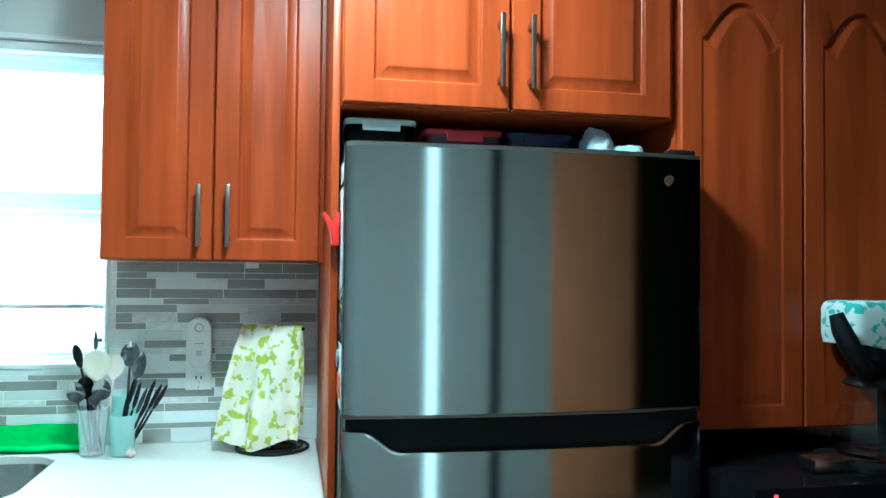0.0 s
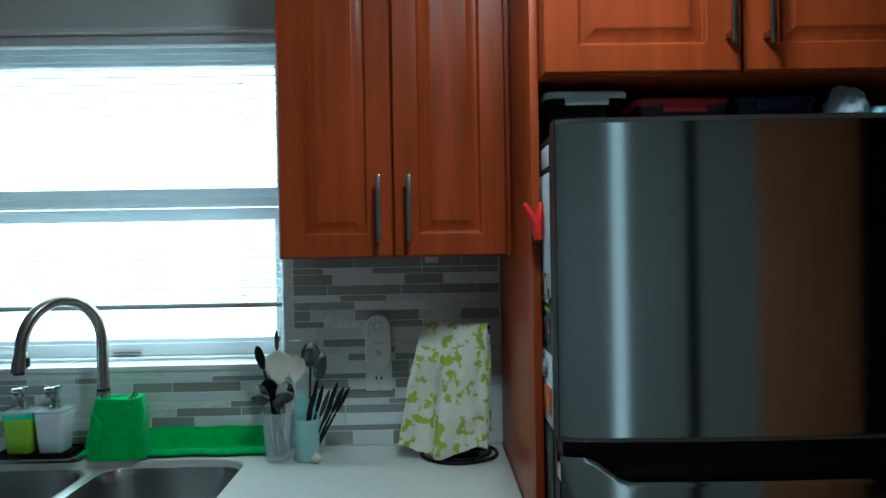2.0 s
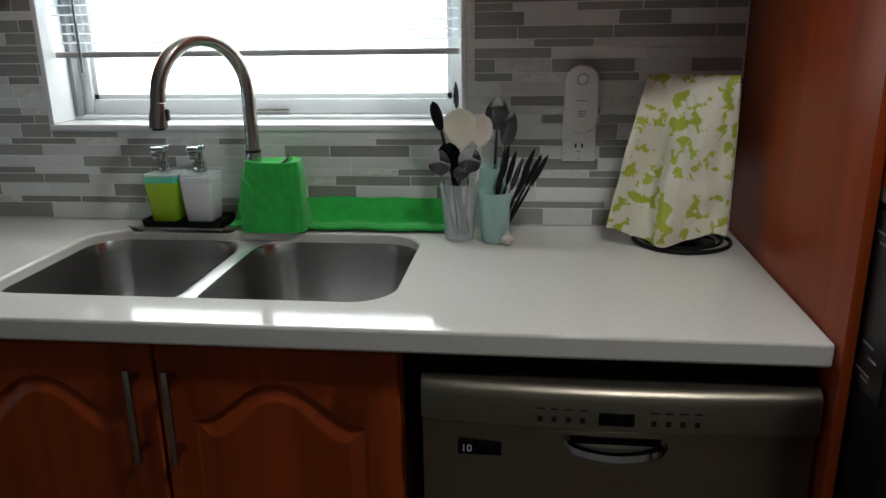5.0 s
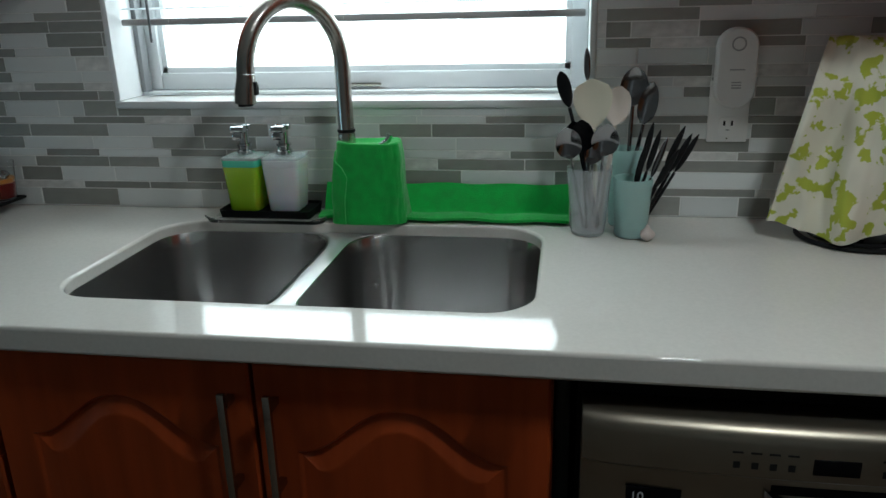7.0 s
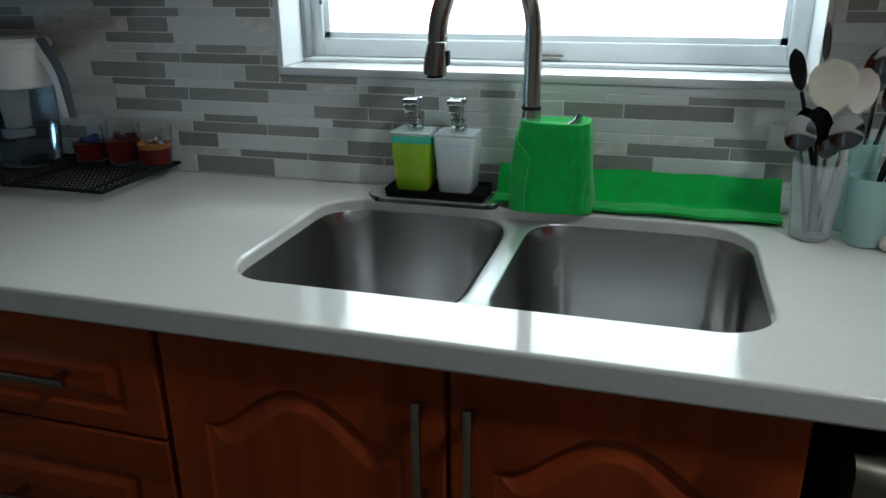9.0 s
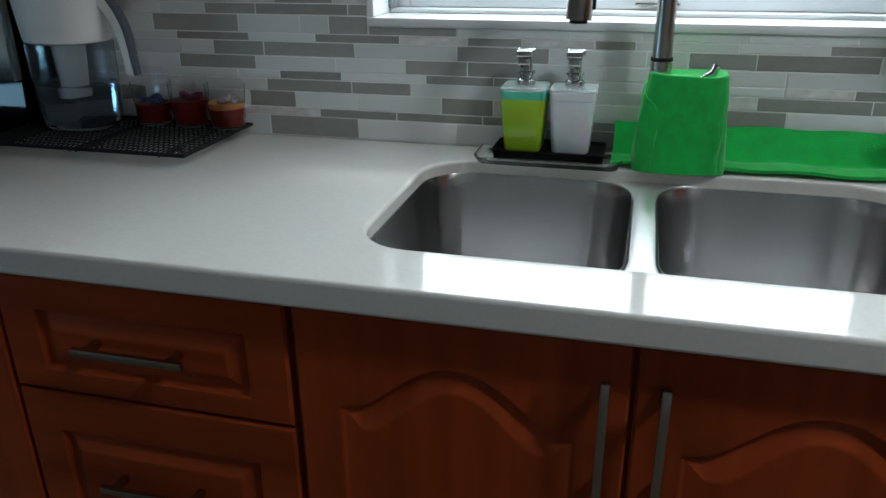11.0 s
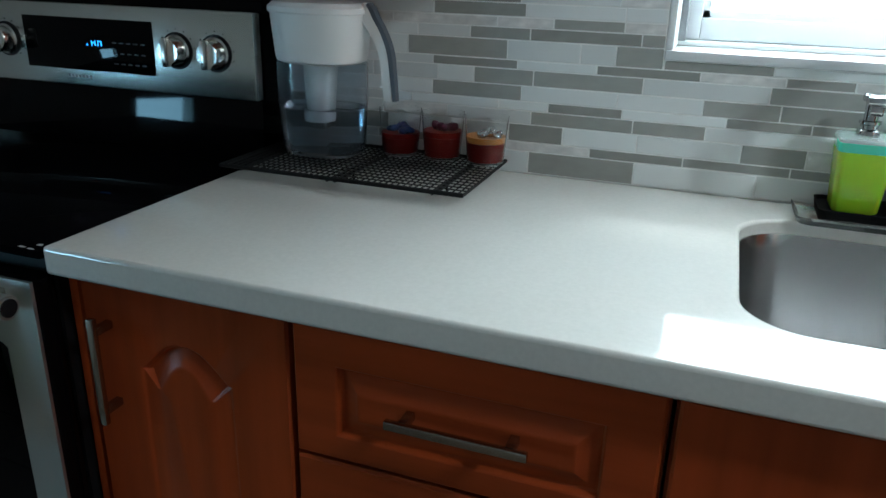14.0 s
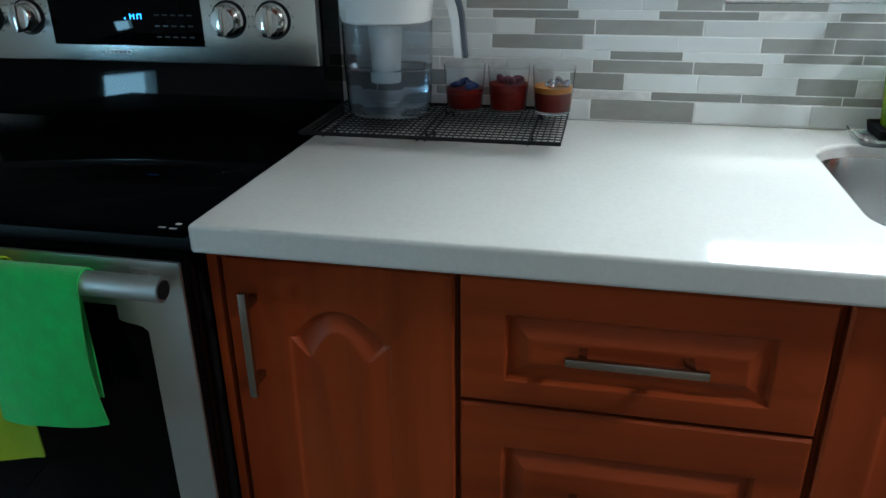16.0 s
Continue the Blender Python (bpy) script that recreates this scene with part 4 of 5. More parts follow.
lathe([(0.0035, 0), (0.0035, 0.0008)], (0.435, WALL_Y - 0.0122, 1.0915), 10, bm=sock)
face = part("socket", loft([round_rect(0.418, 0.452, 1.080, 1.116, 0.008, 0, 5), round_rect(0.418, 0.452, 1.080, 1.116, 0.008, 0.0033, 5)]), white_plastic, outlet)
for v in face.data.vertices:
    v.co = (v.co.x, WALL_Y - 0.0086 - v.co.z, v.co.y)
part("slots", sock, black_matte, outlet)
part("screw", box(0.4335, 0.4365, WALL_Y - 0.0095, WALL_Y - 0.0085, 1.0735, 1.0765, 0.0005), nickel, outlet)
dev = thing("plug_in_device", (0.437, WALL_Y - 0.03, 1.135), "white oval plug-in device in the wall outlet", "plug")


def oval(w, y):
    return [(x, y, z) for x, z, _ in round_rect(0.437 - w, 0.437 + w, 1.208 - 0.073 - (w - 0.036), 1.208 + 0.073 + (w - 0.036), w * 0.96, 0, 8)]


part("housing", loft([oval(0.034, WALL_Y - 0.0087), oval(0.036, WALL_Y - 0.014), oval(0.036, WALL_Y - 0.034), oval(0.033, WALL_Y - 0.038)]), white_plastic, dev)
grey_ink = material("pale_grey_print", (0.42, 0.42, 0.42), 0.5)
ringm = bmesh.new()
loft([[(0.437 + r * math.cos(a), y, 1.252 + r * math.sin(a)) for a in [2 * math.pi * i / 24 for i in range(24)]] for r, y in ((0.013, WALL_Y - 0.0379), (0.0125, WALL_Y - 0.0388), (0.0105, WALL_Y - 0.0388), (0.010, WALL_Y - 0.0379))], False, False, bm=ringm)
part("button_ring", ringm, grey_ink, dev)
part("mark", box(0.424, 0.451, WALL_Y - 0.0385, WALL_Y - 0.0379, 1.205, 1.2075), grey_ink, dev)
for i in range(3):
    part("vent", box(0.429, 0.446, WALL_Y - 0.0385, WALL_Y - 0.0379, 1.172 + 0.005 * i, 1.1745 + 0.005 * i), grey_ink, dev)

# towel holder with tea towel
TX, TY = 0.652, 2.245
holder = thing("towel_holder", (TX, TY, TOP_Z), "black wire towel holder on a round base", "towel holder")
part("base", tube([(TX + 0.100 * math.cos(a), TY + 0.038 + 0.096 * math.sin(a), TOP_Z + 0.005) for a in [2 * math.pi * i / 40 for i in range(41)]], 0.0045, 8), black_matte, holder)
part("inner_ring", tube([(TX + 0.082 * math.cos(a), TY + 0.038 + 0.079 * math.sin(a), TOP_Z + 0.009) for a in [2 * math.pi * i / 40 for i in range(41)]], 0.0035, 8), black_matte, holder)
part("base_plate", lathe([(0.070, 0), (0.070, 0.004), (0.066, 0.006)], (TX, TY + 0.040, TOP_Z + 0.0005), 36), black_gloss, holder)
part("post", tube([(TX, TY + 0.01, TOP_Z + 0.006), (TX, TY + 0.01, 1.262)], 0.005, 12), black_matte, holder)
part("arm", tube([(0.570, 2.288, 1.258), (TX, TY + 0.012, 1.260), (0.735, 2.222, 1.258)], 0.0045, 10), black_matte, holder)


def tea(u, v, side):
    a, b = Vector((0.566, 2.288, 1.266)), Vector((0.730, 2.228, 1.267))
    wide = 1 + 0.08 * v
    p = a.lerp(b, 0.5 + (u - 0.5) * wide)
    nrm = Vector((-(b - a).y, (b - a).x, 0)).normalized() * (-1 if side > 0 else 1)
    fold = (0.017 * math.sin(9.5 * u + 2.0 * v + side) + 0.010 * math.sin(19 * u + 1.3 - 3 * v)) * min(1, 1.6 * v) + 0.011 * noise.noise(Vector((6 * u, 5 * v, side))) + 0.006 * noise.noise(Vector((11 * u, 7 * v, side + 4))) + 0.002 * noise.noise(Vector((24 * u, 16 * v, side + 9)))
    off = 0.005 + 0.030 * (v ** 0.6) + fold + 0.014 * v
    p = p + Vector((nrm.x, nrm.y, 0)) * off * (1 if side > 0 else 0.6)
    drop = 0.316 if side > 0 else 0.285
    return Vector((p.x - 0.050 * v * (1.1 - u), p.y, 1.268 - drop * v + (-0.020 * math.sin(math.pi * min(1, u * 1.15)) + 0.004 * math.sin(9 * u)) * v))


def tea_sheet(u, v):
    if v < 0.5:
        p = tea(u, 1 - v * 2, 1)
    else:
        p = tea(u, v * 2 - 1, -1)
    return p


solo("tea_towel", sheet(tea_sheet, 60, 120, 0.004), floral, "white tea towel with lime green flowers draped over a holder", "towel", soft=True)

# cooling rack with pitcher and glasses
wire = material("black_wire", (0.008, 0.008, 0.008), 0.55, vary=0.1, spec=0.2)
rack = thing("cooling_rack", (-1.312, 2.28, TOP_Z), "black wire cooling rack on the counter beside the range", "rack")
KX0, KX1, KY0, KY1, KZ = -1.532, -1.088, 2.138, 2.388, TOP_Z + 0.022
part("frame", tube([(KX0, KY0, KZ), (KX1, KY0, KZ), (KX1, KY1, KZ), (KX0, KY1, KZ), (KX0, KY0, KZ)], 0.0034, 8), wire, rack)
for i in range(1, 42):
    x = KX0 + (KX1 - KX0) * i / 42
    part("wire", tube([(x, KY0, KZ), (x, KY1, KZ)], 0.0013, 6), wire, rack)
for j in range(1, 15):
    y = KY0 + (KY1 - KY0) * j / 15
    part("wire", tube([(KX0, y, KZ - 0.0018), (KX1, y, KZ - 0.0018)], 0.0010, 6), wire, rack)
for x in (KX0 + 0.04, KX0 + 0.206, KX0 + 0.220, KX1 - 0.052):
    part("support", tube([(x, KY0 + 0.075, TOP_Z + 0.002), (x, KY0 + 0.070, KZ - 0.006), (x, KY0 + 0.002, KZ - 0.004), (x, KY1 - 0.008, KZ - 0.004), (x, KY1 - 0.004, TOP_Z + 0.002)], 0.0024, 8), wire, rack)

RZ = KZ + 0.0032
PX, PY = -1.416, 2.300
pit = thing("water_pitcher", (PX, PY, RZ), "clear filter pitcher with white lid, half full of water", "pitcher")


def egg(w, d_, z, dx=0.0):
    return [(PX + dx + w * math.copysign(abs(math.cos(a)) ** 0.75, math.cos(a)), PY + d_ * math.copysign(abs(math.sin(a)) ** 0.75, math.sin(a)), z) for a in [2 * math.pi * i / 40 for i in range(40)]]


part("jug", loft([egg(0.070, 0.054, RZ), egg(0.076, 0.059, RZ + 0.006), egg(0.080, 0.064, RZ + 0.10), egg(0.080, 0.066, RZ + 0.163), egg(0.0785, 0.0645, RZ + 0.163), egg(0.0785, 0.0625, RZ + 0.10), egg(0.074, 0.057, RZ + 0.009)]), clear, pit)
part("water", loft([egg(0.0735, 0.0565, RZ + 0.0095), egg(0.0775, 0.0615, RZ + 0.085)]), water, pit, "clear water")
part("filter", lathe([(0.024, 0), (0.026, 0.004), (0.026, 0.026), (0.0265, 0.028), (0.0265, 0.030), (0.031, 0.09), (0.0315, 0.103)], (PX - 0.004, PY, RZ + 0.060), 28), white_plastic, pit, "white filter cartridge")
part("reservoir", loft([egg(0.070, 0.057, RZ + 0.1635), egg(0.078, 0.064, RZ + 0.167), egg(0.0805, 0.0665, RZ + 0.175), egg(0.087, 0.072, RZ + 0.246), egg(0.088, 0.073, RZ + 0.249)]), white_plastic, pit, "white reservoir")
part("lid", loft([egg(0.091, 0.075, RZ + 0.2495), egg(0.091, 0.075, RZ + 0.258), egg(0.082, 0.068, RZ + 0.266), egg(0.03, 0.03, RZ + 0.268)]), white_plastic, pit)
grip = []
for u in range(13):
    f = u / 12
    x = PX + 0.080 + 0.036 * math.sin(min(1, f * 1.6) * math.pi / 2) + 0.016 * f
    z = RZ + 0.262 - 0.158 * f ** 1.15 + (0.006 if f < 0.1 else 0)
    w = 0.011 - 0.003 * f
    grip.append([(x - 0.009 + 0.002 * f, PY - w, z - 0.012 * (1 - f)), (x + 0.007, PY - w, z), (x + 0.007, PY + w, z), (x - 0.009 + 0.002 * f, PY + w, z - 0.012 * (1 - f))])
h = part("handle", loft(grip), white_plastic, pit)
part("grip_inlay", loft([[(p[0] + (0.0085 if k in (1, 2) else 0.0155), p[1] * 0.9 + PY * 0.1, p[2]) for k, p in enumerate(l_)] for l_ in grip]), material("grey_grip", (0.10, 0.11, 0.13), 0.5), h, "grey grip strip")

red_wax = material("red_wax", (0.17, 0.004, 0.002), 0.35, vary=0.2, spec=0.15)
blue_wrap = material("blue_wrapper", (0.015, 0.055, 0.20), 0.3, vary=0.3, scale=(80, 80, 80), bump=0.8, bump_scale=120)
mixed_wrap = material("purple_wrapper", (0.08, 0.008, 0.03), 0.3, vary=0.4, scale=(90, 90, 90), bump=0.8, bump_scale=120)
orange_wax = material("orange_wax", (0.55, 0.20, 0.03), 0.35, vary=0.15)
foil = material("silver_wrapper", (0.6, 0.6, 0.63), 0.25, metal=1, vary=0.3, scale=(90, 90, 90), bump=0.9, bump_scale=150)
for k, (gx, gy, fill, sweets, cap, label) in enumerate(((-1.283, 2.348, 0.032, blue_wrap, red_wax, "drinking glass with red filling and blue wrapped sweets"), (-1.200, 2.350, 0.042, mixed_wrap, red_wax, "drinking glass with red filling and purple wrapped sweets"), (-1.117, 2.348, 0.040, foil, orange_wax, "drinking glass with red filling and silver wrapped sweets"))):
    g = thing("drinking_glass", (gx, gy, RZ), label, "glass", "three small glasses on the rack")
    part("tumbler", lathe([(0.031, 0), (0.033, 0.002), (0.0395, 0.084), (0.0383, 0.084), (0.0322, 0.005), (0.001, 0.005)], (gx, gy, RZ), 32), clear_glass, g)
    part("filling", lathe([(0.0318, 0.0055), (0.0345, 0.0085 + fill * 0.75), (0.001, 0.0085 + fill * 0.75)], (gx, gy, RZ), 28), red_wax, g, "red filling")
    part("top_layer", lathe([(0.0346, 0.009 + fill * 0.75), (0.0355, 0.009 + fill), (0.001, 0.009 + fill)], (gx, gy, RZ), 28), cap, g)
    rr = random.Random(k)
    for _ in range(8):
        a, q = rr.uniform(0, 6.28), rr.uniform(0.004, 0.022)
        sx, sy, sz = gx + q * math.cos(a), gy + q * math.sin(a), RZ + fill + 0.010 + rr.uniform(0, 0.007)
        s = bmesh.new()
        bmesh.ops.create_icosphere(s, subdivisions=2, radius=0.008)
        for v in s.verts:
            v.co = Vector((v.co.x * 1.4, v.co.y, v.co.z * 0.8)) * (1 + 0.18 * noise.noise(v.co * 300 + Vector((k, _, 0))))
        bmesh.ops.rotate(s, verts=s.verts, matrix=Euler((rr.uniform(-0.7, 0.7), rr.uniform(-0.7, 0.7), a)).to_matrix())
        part("wrapped_sweet", shift(s, sx, sy, sz), sweets, g)

# towels over the oven handle
HZ, HY = 0.846, 1.704


def over_bar(x0, x1, drop_f, drop_b, r, wav, seed):
    def fn(u, v):
        total = drop_f + drop_b + math.pi * r
        s = v * total
        x = x0 + u * (x1 - x0)
        if s < drop_f:
            y, z, w = HY - r, HZ - (drop_f - s), (drop_f - s) / drop_f
        elif s < drop_f + math.pi * r:
            a = (s - drop_f) / r
            y, z, w = HY - r * math.cos(a), HZ + r * math.sin(a), 0
        else:
            y, z, w = HY + r, HZ - (s - drop_f - math.pi * r), -0.5 * (s - drop_f - math.pi * r) / drop_b
        y += (-0.004 - wav * (0.5 + 0.5 * math.sin(9 * u + seed))) * max(0, w) + 0.005 * w * (w < 0)
        x -= 0.03 * u * (w < 0) + 0.022 * max(0, w) * (u - 0.35) * math.sin(3 * max(0, w) + seed) - 0.012 * abs(w) * (u - 0.5)
        return (x, y, z + (0.010 * math.sin(6 * u + seed) + 0.004 * math.sin(17 * u + seed)) * max(0, w))
    return fn


solo("hand_towel", sheet(over_bar(-2.05, -1.658, 0.196, 0.19, 0.0205, 0.024, 0.7), 24, 40, 0.003), green_cloth, "green microfibre towel hung over the oven handle", "towel", soft=True)
solo("hand_towel", sheet(over_bar(-2.10, -1.784, 0.282, 0.10, 0.0260, 0.034, 2.2), 24, 40, 0.003), lime_cloth, "lime yellow cloth hung over the oven handle", "towel", soft=True)

# ---- on and beside the refrigerator ----
def food_box(x0, x1, y0, y1, z0, h, body_mat, lid_mat, label):
    t = thing("food_container", ((x0 + x1) / 2, (y0 + y1) / 2, z0), label, "container", "containers on the refrigerator")
    i = 0.014
    part("tub", loft([round_rect(x0 + i, x1 - i, y0 + i, y1 - i, 0.015, z0, 4), round_rect(x0 + 0.004, x1 - 0.004, y0 + 0.004, y1 - 0.004, 0.018, z0 + h - 0.014, 4)]), body_mat, t)
    lid = part("lid", loft([round_rect(x0 + a, x1 - a, y0 + a, y1 - a, 0.02, z, 4) for a, z in ((0.002, z0 + h - 0.0135), (0.0, z0 + h - 0.010), (0.0, z0 + h - 0.003), (0.003, z0 + h), (0.02, z0 + h - 0.002))]), lid_mat, t)
    part("clip", box((x0 + x1) / 2 - 0.042, (x0 + x1) / 2 + 0.042, y0 - 0.005, y0 + 0.001, z0 + h - 0.028, z0 + h - 0.004, 0.002), lid_mat, lid)
    return t


FTZ = 1.669
smoke = glass("smoky_plastic", (0.55, 0.68, 0.75), 0.1, 1.2)
ice_lid = material("ice_blue_lid", (0.60, 0.68, 0.72), 0.35, vary=0.05)
food_box(0.806, 0.968, 1.72, 1.94, FTZ, 0.092, smoke, ice_lid, "clear food container with a pale clip lid on the refrigerator")
food_box(0.986, 1.170, 1.73, 1.95, FTZ, 0.078, material("dark_tub", (0.05, 0.02, 0.03), 0.4), material("red_lid", (0.42, 0.015, 0.03), 0.4), "dark food container with a red lid on the refrigerator")
food_box(1.180, 1.345, 1.74, 1.95, FTZ, 0.080, material("navy_tub", (0.012, 0.014, 0.05), 0.4), material("navy_lid", (0.012, 0.014, 0.07), 0.4), "navy food container on the refrigerator")
bag_mat = glass("pale_blue_bag", (0.70, 0.80, 0.86), 0.3, 1.1)
bag_mat.node_tree.nodes["Principled BSDF"].inputs["Transmission Weight"].default_value = 0.35
for (cx, cy, rx, rz, lab) in ((1.405, 1.76, 0.038, 0.050, "crumpled clear plastic bag on the refrigerator"), (1.475, 1.74, 0.045, 0.030, "pale blue plastic bag on the refrigerator")):
    s = bmesh.new()
    bmesh.ops.create_icosphere(s, subdivisions=4, radius=1)
    for v in s.verts:
        f = 1 + 0.22 * noise.noise(v.co * 2.3 + Vector((cx * 9, 0, 0))) + 0.07 * noise.noise(v.co * 7)
        v.co = Vector((cx + v.co.x * rx * f, cy + v.co.y * 0.05 * f, max(FTZ + 0.001, FTZ + rz + v.co.z * rz * f)))
    solo("plastic_bag", s, bag_mat if "clear" in lab else material("blue_bag", (0.42, 0.62, 0.68), 0.35, vary=0.15), lab, "bag")

MX = 0.8025


def magnet(name, y0, y1, z0, z1, mat, label, thick=0.002):
    return solo(name, box(MX - thick, MX, y0, y1, z0, z1, min(0.0008, thick / 3)), mat, label, "magnet", "papers and magnets on the refrigerator side")


paper = material("white_paper", (0.68, 0.69, 0.72), 0.8, vary=0.06)
magnet("paper_note", 1.652, 1.760, 1.372, 1.60, paper, "white paper note on the refrigerator side")
magnet("photo_magnet", 1.660, 1.748, 1.362, 1.416, blotch("photo_print", (0.5, 0.42, 0.33), (0.04, 0.03, 0.03), 40, 0.5, 0.3, 0), "small framed photo magnet on the refrigerator", 0.004)
magnet("green_strip", 1.660, 1.745, 1.345, 1.352, lime_cloth, "thin green magnet strip on the refrigerator")
magnet("dark_magnet", 1.675, 1.752, 1.285, 1.332, blotch("dark_print", (0.05, 0.04, 0.05), (0.4, 0.3, 0.28), 60, 0.55, 0.3, 0), "dark printed magnet on the refrigerator side")
magnet("paper_card", 1.648, 1.752, 1.135, 1.268, paper, "white card held by magnets on the refrigerator side")
magnet("orange_magnet", 1.655, 1.740, 1.155, 1.205, blotch("orange_print", (0.62, 0.10, 0.02), (0.7, 0.45, 0.2), 50, 0.55, 0.3, 0), "orange printed magnet on the refrigerator side", 0.005)
magnet("upper_note", 1.655, 1.740, 1.612, 1.65, paper, "small white note near the refrigerator top")
rm = lathe([(0.019, 0), (0.019, 0.004), (0.016, 0.006), (0.0, 0.006)], (0, 0, 0), 24, False)
bmesh.ops.rotate(rm, verts=rm.verts, matrix=Matrix.Rotation(radians(-90), 3, "Y"))
solo("round_magnet", shift(rm, MX - 0.0025, 1.712, 1.236), material("grey_rubber", (0.16, 0.18, 0.19), 0.5), "round grey magnet on the refrigerator side", "magnet", "papers and magnets on the refrigerator side")
dim_print = material("faded_white_print", (0.22, 0.22, 0.22), 0.6)
leaflet = magnet("leaflet", 1.652, 1.745, 0.868, 1.125, material("black_card", (0.012, 0.012, 0.013), 0.5), "black leaflet with rows of white print on the refrigerator side")
for ya, yb, zz in ((1.705, 1.732, 1.094), (1.700, 1.718, 1.080), (1.690, 1.722, 0.935), (1.676, 1.700, 0.918), (1.690, 1.735, 0.892), (1.690, 1.716, 0.884)):
    part("print_bar", box(MX - 0.0026, MX - 0.0019, ya, yb, zz, zz + 0.0032), dim_print, leaflet)
red_plastic = material("red_plastic", (0.62, 0.012, 0.010), 0.35, vary=0.05)
clipt = thing("chip_clip", (0.79, 1.70, 1.50), "red plastic clip on the edge of a paper note", "clip")
part("jaw", tube([(0.789, 1.708, 1.478), (0.784, 1.710, 1.512), (0.763, 1.714, 1.548)], [0.008, 0.0085, 0.005], 10), red_plastic, clipt)
part("jaw", tube([(0.789, 1.712, 1.478), (0.790, 1.716, 1.515), (0.7965, 1.722, 1.550)], [0.008, 0.0085, 0.005], 10), red_plastic, clipt)

# black unit under the pantry with the coffee maker on it
unit = solo("black_cabinet", box(1.60, 2.45, 1.42, 2.38, 0.0, 1.0, 0.006), black_gloss, "low glossy black appliance cabinet under the pantry", "cabinet")
cm = thing("coffee_maker", (2.05, 1.58, 1.0), "black coffee maker covered with a patterned cloth", "coffee maker")
part("base", loft([round_rect(1.90 + a, 2.26 - a, 1.475 + a, 1.66 - a, 0.03, z, 6) for a, z in ((0.0, 1.001), (0.0, 1.012), (0.006, 1.016))]), black_matte, cm)
part("plate", box(1.80, 1.899, 1.50, 1.56, 1.001, 1.030, 0.006), steel_h, cm, "steel side plate")
part("column", loft([round_rect(2.08, 2.24, 1.56, 1.66, 0.02, z, 5) for z in (1.0165, 1.25)]), black_gloss, cm)
part("head", loft([round_rect(1.975 + a, 2.25 - a, 1.545 + a, 1.655 - a, 0.03, z, 6) for a, z in ((0.02, 1.205), (0.0, 1.235), (0.0, 1.340), (0.015, 1.352))]), black_matte, cm)
jug = part("carafe", lathe([(0.060, 0), (0.076, 0.014), (0.080, 0.060), (0.070, 0.105), (0.052, 0.145), (0.052, 0.160), (0.050, 0.160), (0.050, 0.145), (0.068, 0.105), (0.078, 0.060), (0.074, 0.016), (0.001, 0.010)], (1.985, 1.560, 1.0165), 40), clear_glass, cm, "clear glass carafe")
part("lid", lathe([(0.054, 0), (0.056, 0.004), (0.050, 0.012), (0.0, 0.013)], (1.985, 1.560, 1.177), 32, False), black_matte, jug, "black plastic lid")
part("grip", tube([(1.872, 1.528, 1.340), (1.880, 1.520, 1.305), (1.902, 1.515, 1.260), (1.935, 1.518, 1.218), (1.962, 1.540, 1.190)], [0.015, 0.021, 0.023, 0.021, 0.014], 16), black_matte, jug, "black curved handle")
solo("power_light", box(1.644, 1.652, 1.4172, 1.4197, 0.980, 0.988, 0.0005), glow("red_led", (1, 0.05, 0.08), 0.8), "small red power light on the black cabinet", "light")
cloth = []
for s, z in ((0.003, 0.0), (0.0, 0.02), (0.0, 0.075), (0.004, 0.088), (0.012, 0.094), (0.05, 0.095)):
    loop = round_rect(1.928 + s, 2.27 - s, 1.536 + s, 1.667 - s, 0.03, 0, 10)
    cloth.append([(x + 0.002 * math.sin(60 * y), y + 0.002 * math.sin(45 * x), 1.272 + z - (0.055 * max(0, x - 1.95) / 0.3 + 0.004 * math.sin(40 * x)) * (1 - z / 0.095)) for x, y, _ in loop])
solo("cover_cloth", loft(cloth, False, True), blotch("patterned_cotton", (0.62, 0.70, 0.69), (0.12, 0.42, 0.36), 40, 0.53), "white cotton cover printed with green leaves", "cloth", soft=True)


# ---- floor tiles and backsplash pieces ----
FT = {}


def flat_piece(key, w, h, t, e, axis):
    """A shallow chamfered slab with its lower corner at the origin, facing -y or up."""
    if key in FT:
        return FT[key]
    f = [(e, e), (w - e, e), (w - e, h - e), (e, h - e)]
    g = [(0, 0), (w, 0), (w, h), (0, h)]
    if axis == "y":
        vs = [(a, t, b) for a, b in g] + [(a, e, b) for a, b in g] + [(a, 0, b) for a, b in f]
    else:
        vs = [(a, b, -t) for a, b in g] + [(a, b, -e) for a, b in g] + [(a, b, 0) for a, b in f]
    fs = [(i + k, (i + 1) % 4 + k, (i + 1) % 4 + k + 4, i + k + 4) for k in (0, 4) for i in range(4)] + [(8, 9, 10, 11)]
    me = bpy.data.meshes.new("piece")
    me.from_pydata(vs, [], fs)
    bm = bmesh.new()
    bm.from_mesh(me)
    bmesh.ops.recalc_face_normals(bm, faces=bm.faces)
    bm.to_mesh(me)
    bm.free()
    FT[key] = me
    return me


rng_t = random.Random(11)
SPLASH_L, SPLASH_R, SILL_LOW = -1.75, 0.778, WIN_B - 0.017
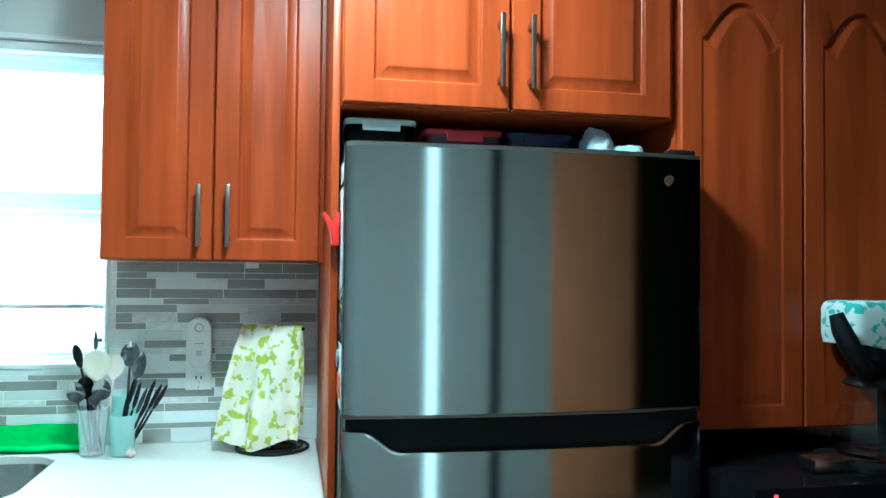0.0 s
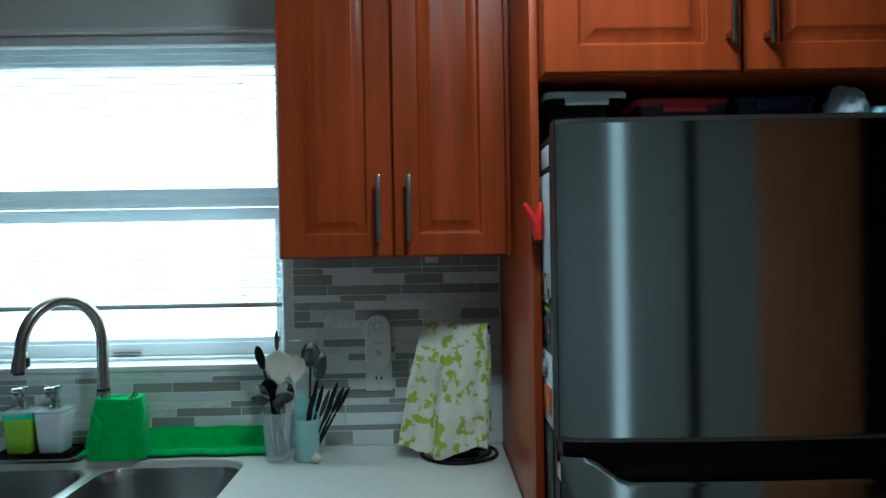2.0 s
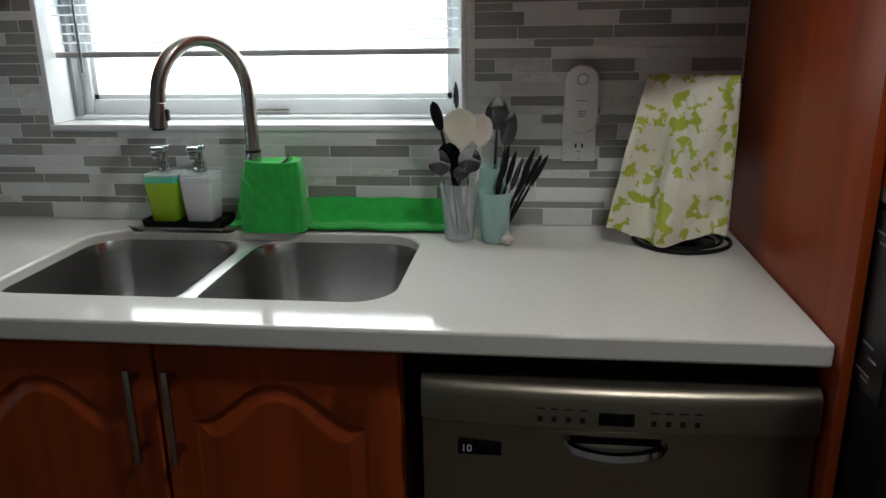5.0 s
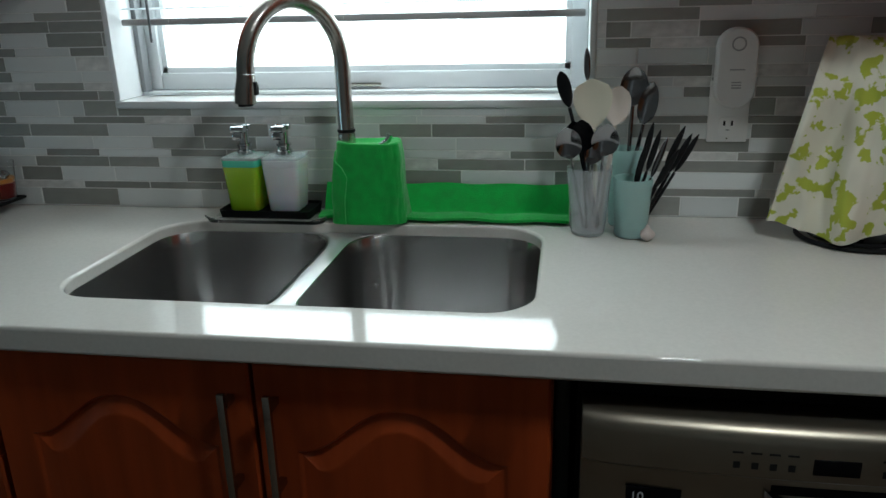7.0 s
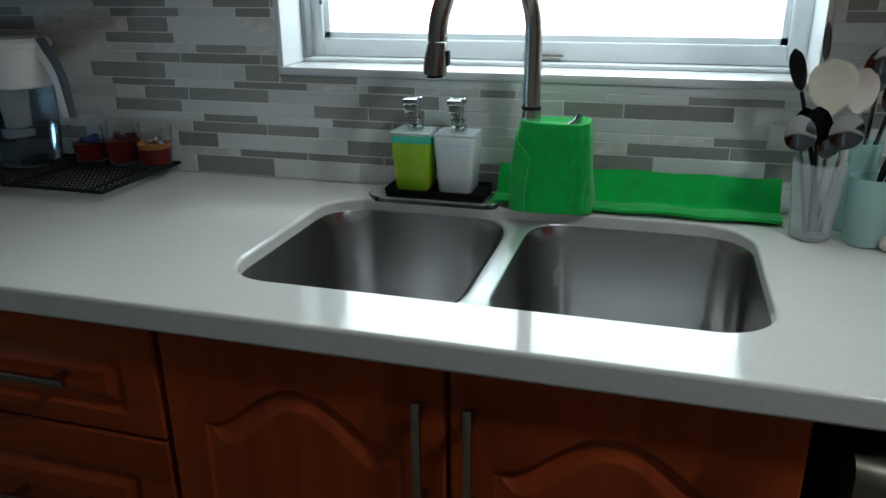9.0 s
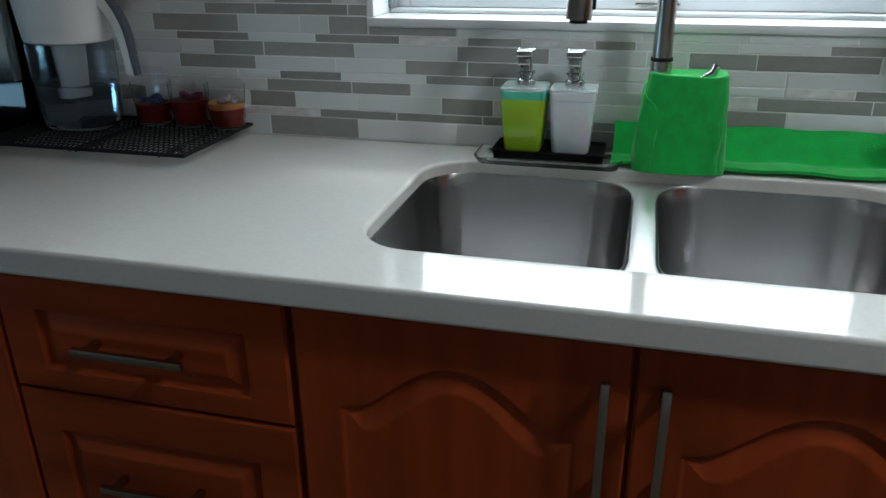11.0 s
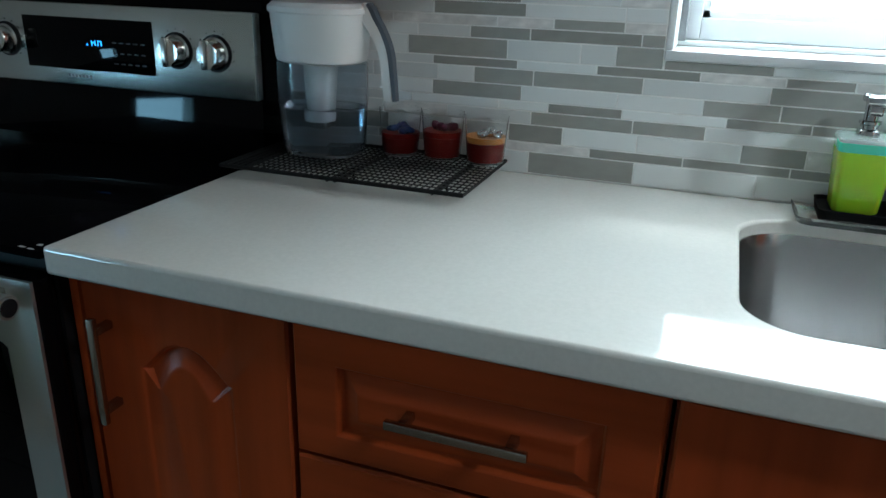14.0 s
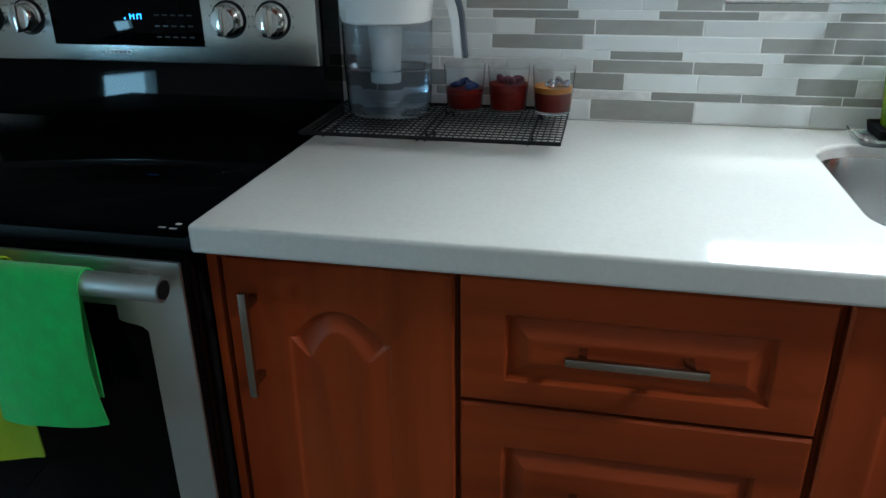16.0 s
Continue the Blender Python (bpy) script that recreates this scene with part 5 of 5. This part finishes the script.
backs = [solo(name, box(x0, x1, WALL_Y - 0.0018, WALL_Y + 0.0078, z0, z1), grout, "linear mosaic backsplash of pale glass and taupe stone strips", "backsplash", kind="structure") for name, x0, x1, z0, z1 in (
    ("backsplash_left", SPLASH_L, WIN_L - 0.0005, TOP_Z + 0.001, 1.443),
    ("backsplash_middle", WIN_L, WIN_R, TOP_Z + 0.001, SILL_LOW),
    ("backsplash_right", WIN_R + 0.0005, SPLASH_R, TOP_Z + 0.001, 1.443))]
# the courses from the counter up: height in millimetres, then the stone strips as start + length in centimetres
# right of the window the top course is all stone, painting the cabinet's shade
COURSES = """40: -105+19 28+8 47+6
17: -94+16 28+22
32: -109+10 -69+10 -20+12 11+6
24: -105+18 -87+12 -13+18 5+12 28+6 35+18
17: -102+13 -72+13 2+9 46+10
27: -124+17 -76+12 -64+12
28: -116+11 -104+18 -25+11 -13+18 25+10 48+9
16: -124+16 -94+17 -64+10 -41+7 -3+16 27+14
34: -129+19 -91+8 -83+17 47+5
21: -117+11 -105+18 -87+4 35+5 48+9
18: -102+12 40+8
23: -124+17 28+12
31: -118+10
19: -122+17 -92+8 20+8.5 47+9
30: -126+18 -97+13 20+4.7 37+18 66.7+10.8
24: -110+14
18: 33+13
28: 20+9.5 30+20 50+21.5 72+5.5
30: 20+11 51+11
18: 20+8.5 42+14 56+15 72+5.5
33: -120+12 20+17 37+19 56+11 67+10.5"""


def strip(x, w, lo, h, mat, back):
    if w < 0.006 or h < 0.005:
        return
    me = flat_piece((round(w, 4), round(h, 4), mat.name), w - 0.0024, h - 0.0024, 0.006, 0.0006, "y")
    if not me.materials:
        me.materials.append(mat)
    o = new("tile", me)
    o.location = (x + 0.0012, WALL_Y - 0.003 + rng_t.choice((0, 0, 0.0006)), lo + 0.0012)
    o.parent = back


def lay(a, b, z, h, mat):
    """One strip, cut where the window stands in its way."""
    a, b = max(a, SPLASH_L), min(b, SPLASH_R)
    if z + h <= SILL_LOW:
        mid = (a + b) / 2
        strip(a, b - a, z, h, mat, backs[0 if mid < WIN_L else 1 if mid < WIN_R else 2])
        return
    if a < WIN_L:
        strip(a, min(b, WIN_L - 0.001) - a, z, h, mat, backs[0])
    if b > WIN_R:
        strip(max(a, WIN_R + 0.001), b - max(a, WIN_R + 0.001), z, h, mat, backs[2])
    if z < SILL_LOW - 0.006 and b > WIN_L and a < WIN_R:
        m0, m1 = max(a, WIN_L), min(b, WIN_R)
        strip(m0, m1 - m0, z, SILL_LOW - z, mat, backs[1])


def pale(h):
    return tile_marble if rng_t.random() < (0.5 if h < 0.02 else 0.10) else tile_light


z = TOP_Z + 0.002
for course in COURSES.splitlines():
    head, _, rest = course.partition(":")
    h = min(int(head) / 1000, 1.442 - z)
    stone = [tuple(float(q) / 100 for q in piece.split("+")) for piece in rest.split()]
    x = SPLASH_L - rng_t.choice((0, 0.04, 0.09))
    for x0, w in stone + [(SPLASH_R, 0.0)]:
        while x0 - x > 0.012:
            gap = x0 - x
            step = rng_t.choice((0.13, 0.17, 0.20))
            if gap - step < 0.05:
                step = gap
            dark = gap > 0.34 and rng_t.random() < 0.42
            lay(x, x + step, z, h, tile_dark if dark else pale(h))
            x += step
        if w:
            lay(x, x0 + w, z, h, tile_dark)
            x = x0 + w
    z += h

fl = bpy.data.objects["floor"]
for i in range(17):
    for j in range(8):
        me = flat_piece(("floor",), 0.452, 0.452, 0.006, 0.002, "z")
        if not me.materials:
            me.materials.append(floor_tile)
        o = new("tile", me)
        o.location = (WEST + 0.002 + i * 0.457, SOUTH + 0.002 + j * 0.457, 0)
        o.parent = fl
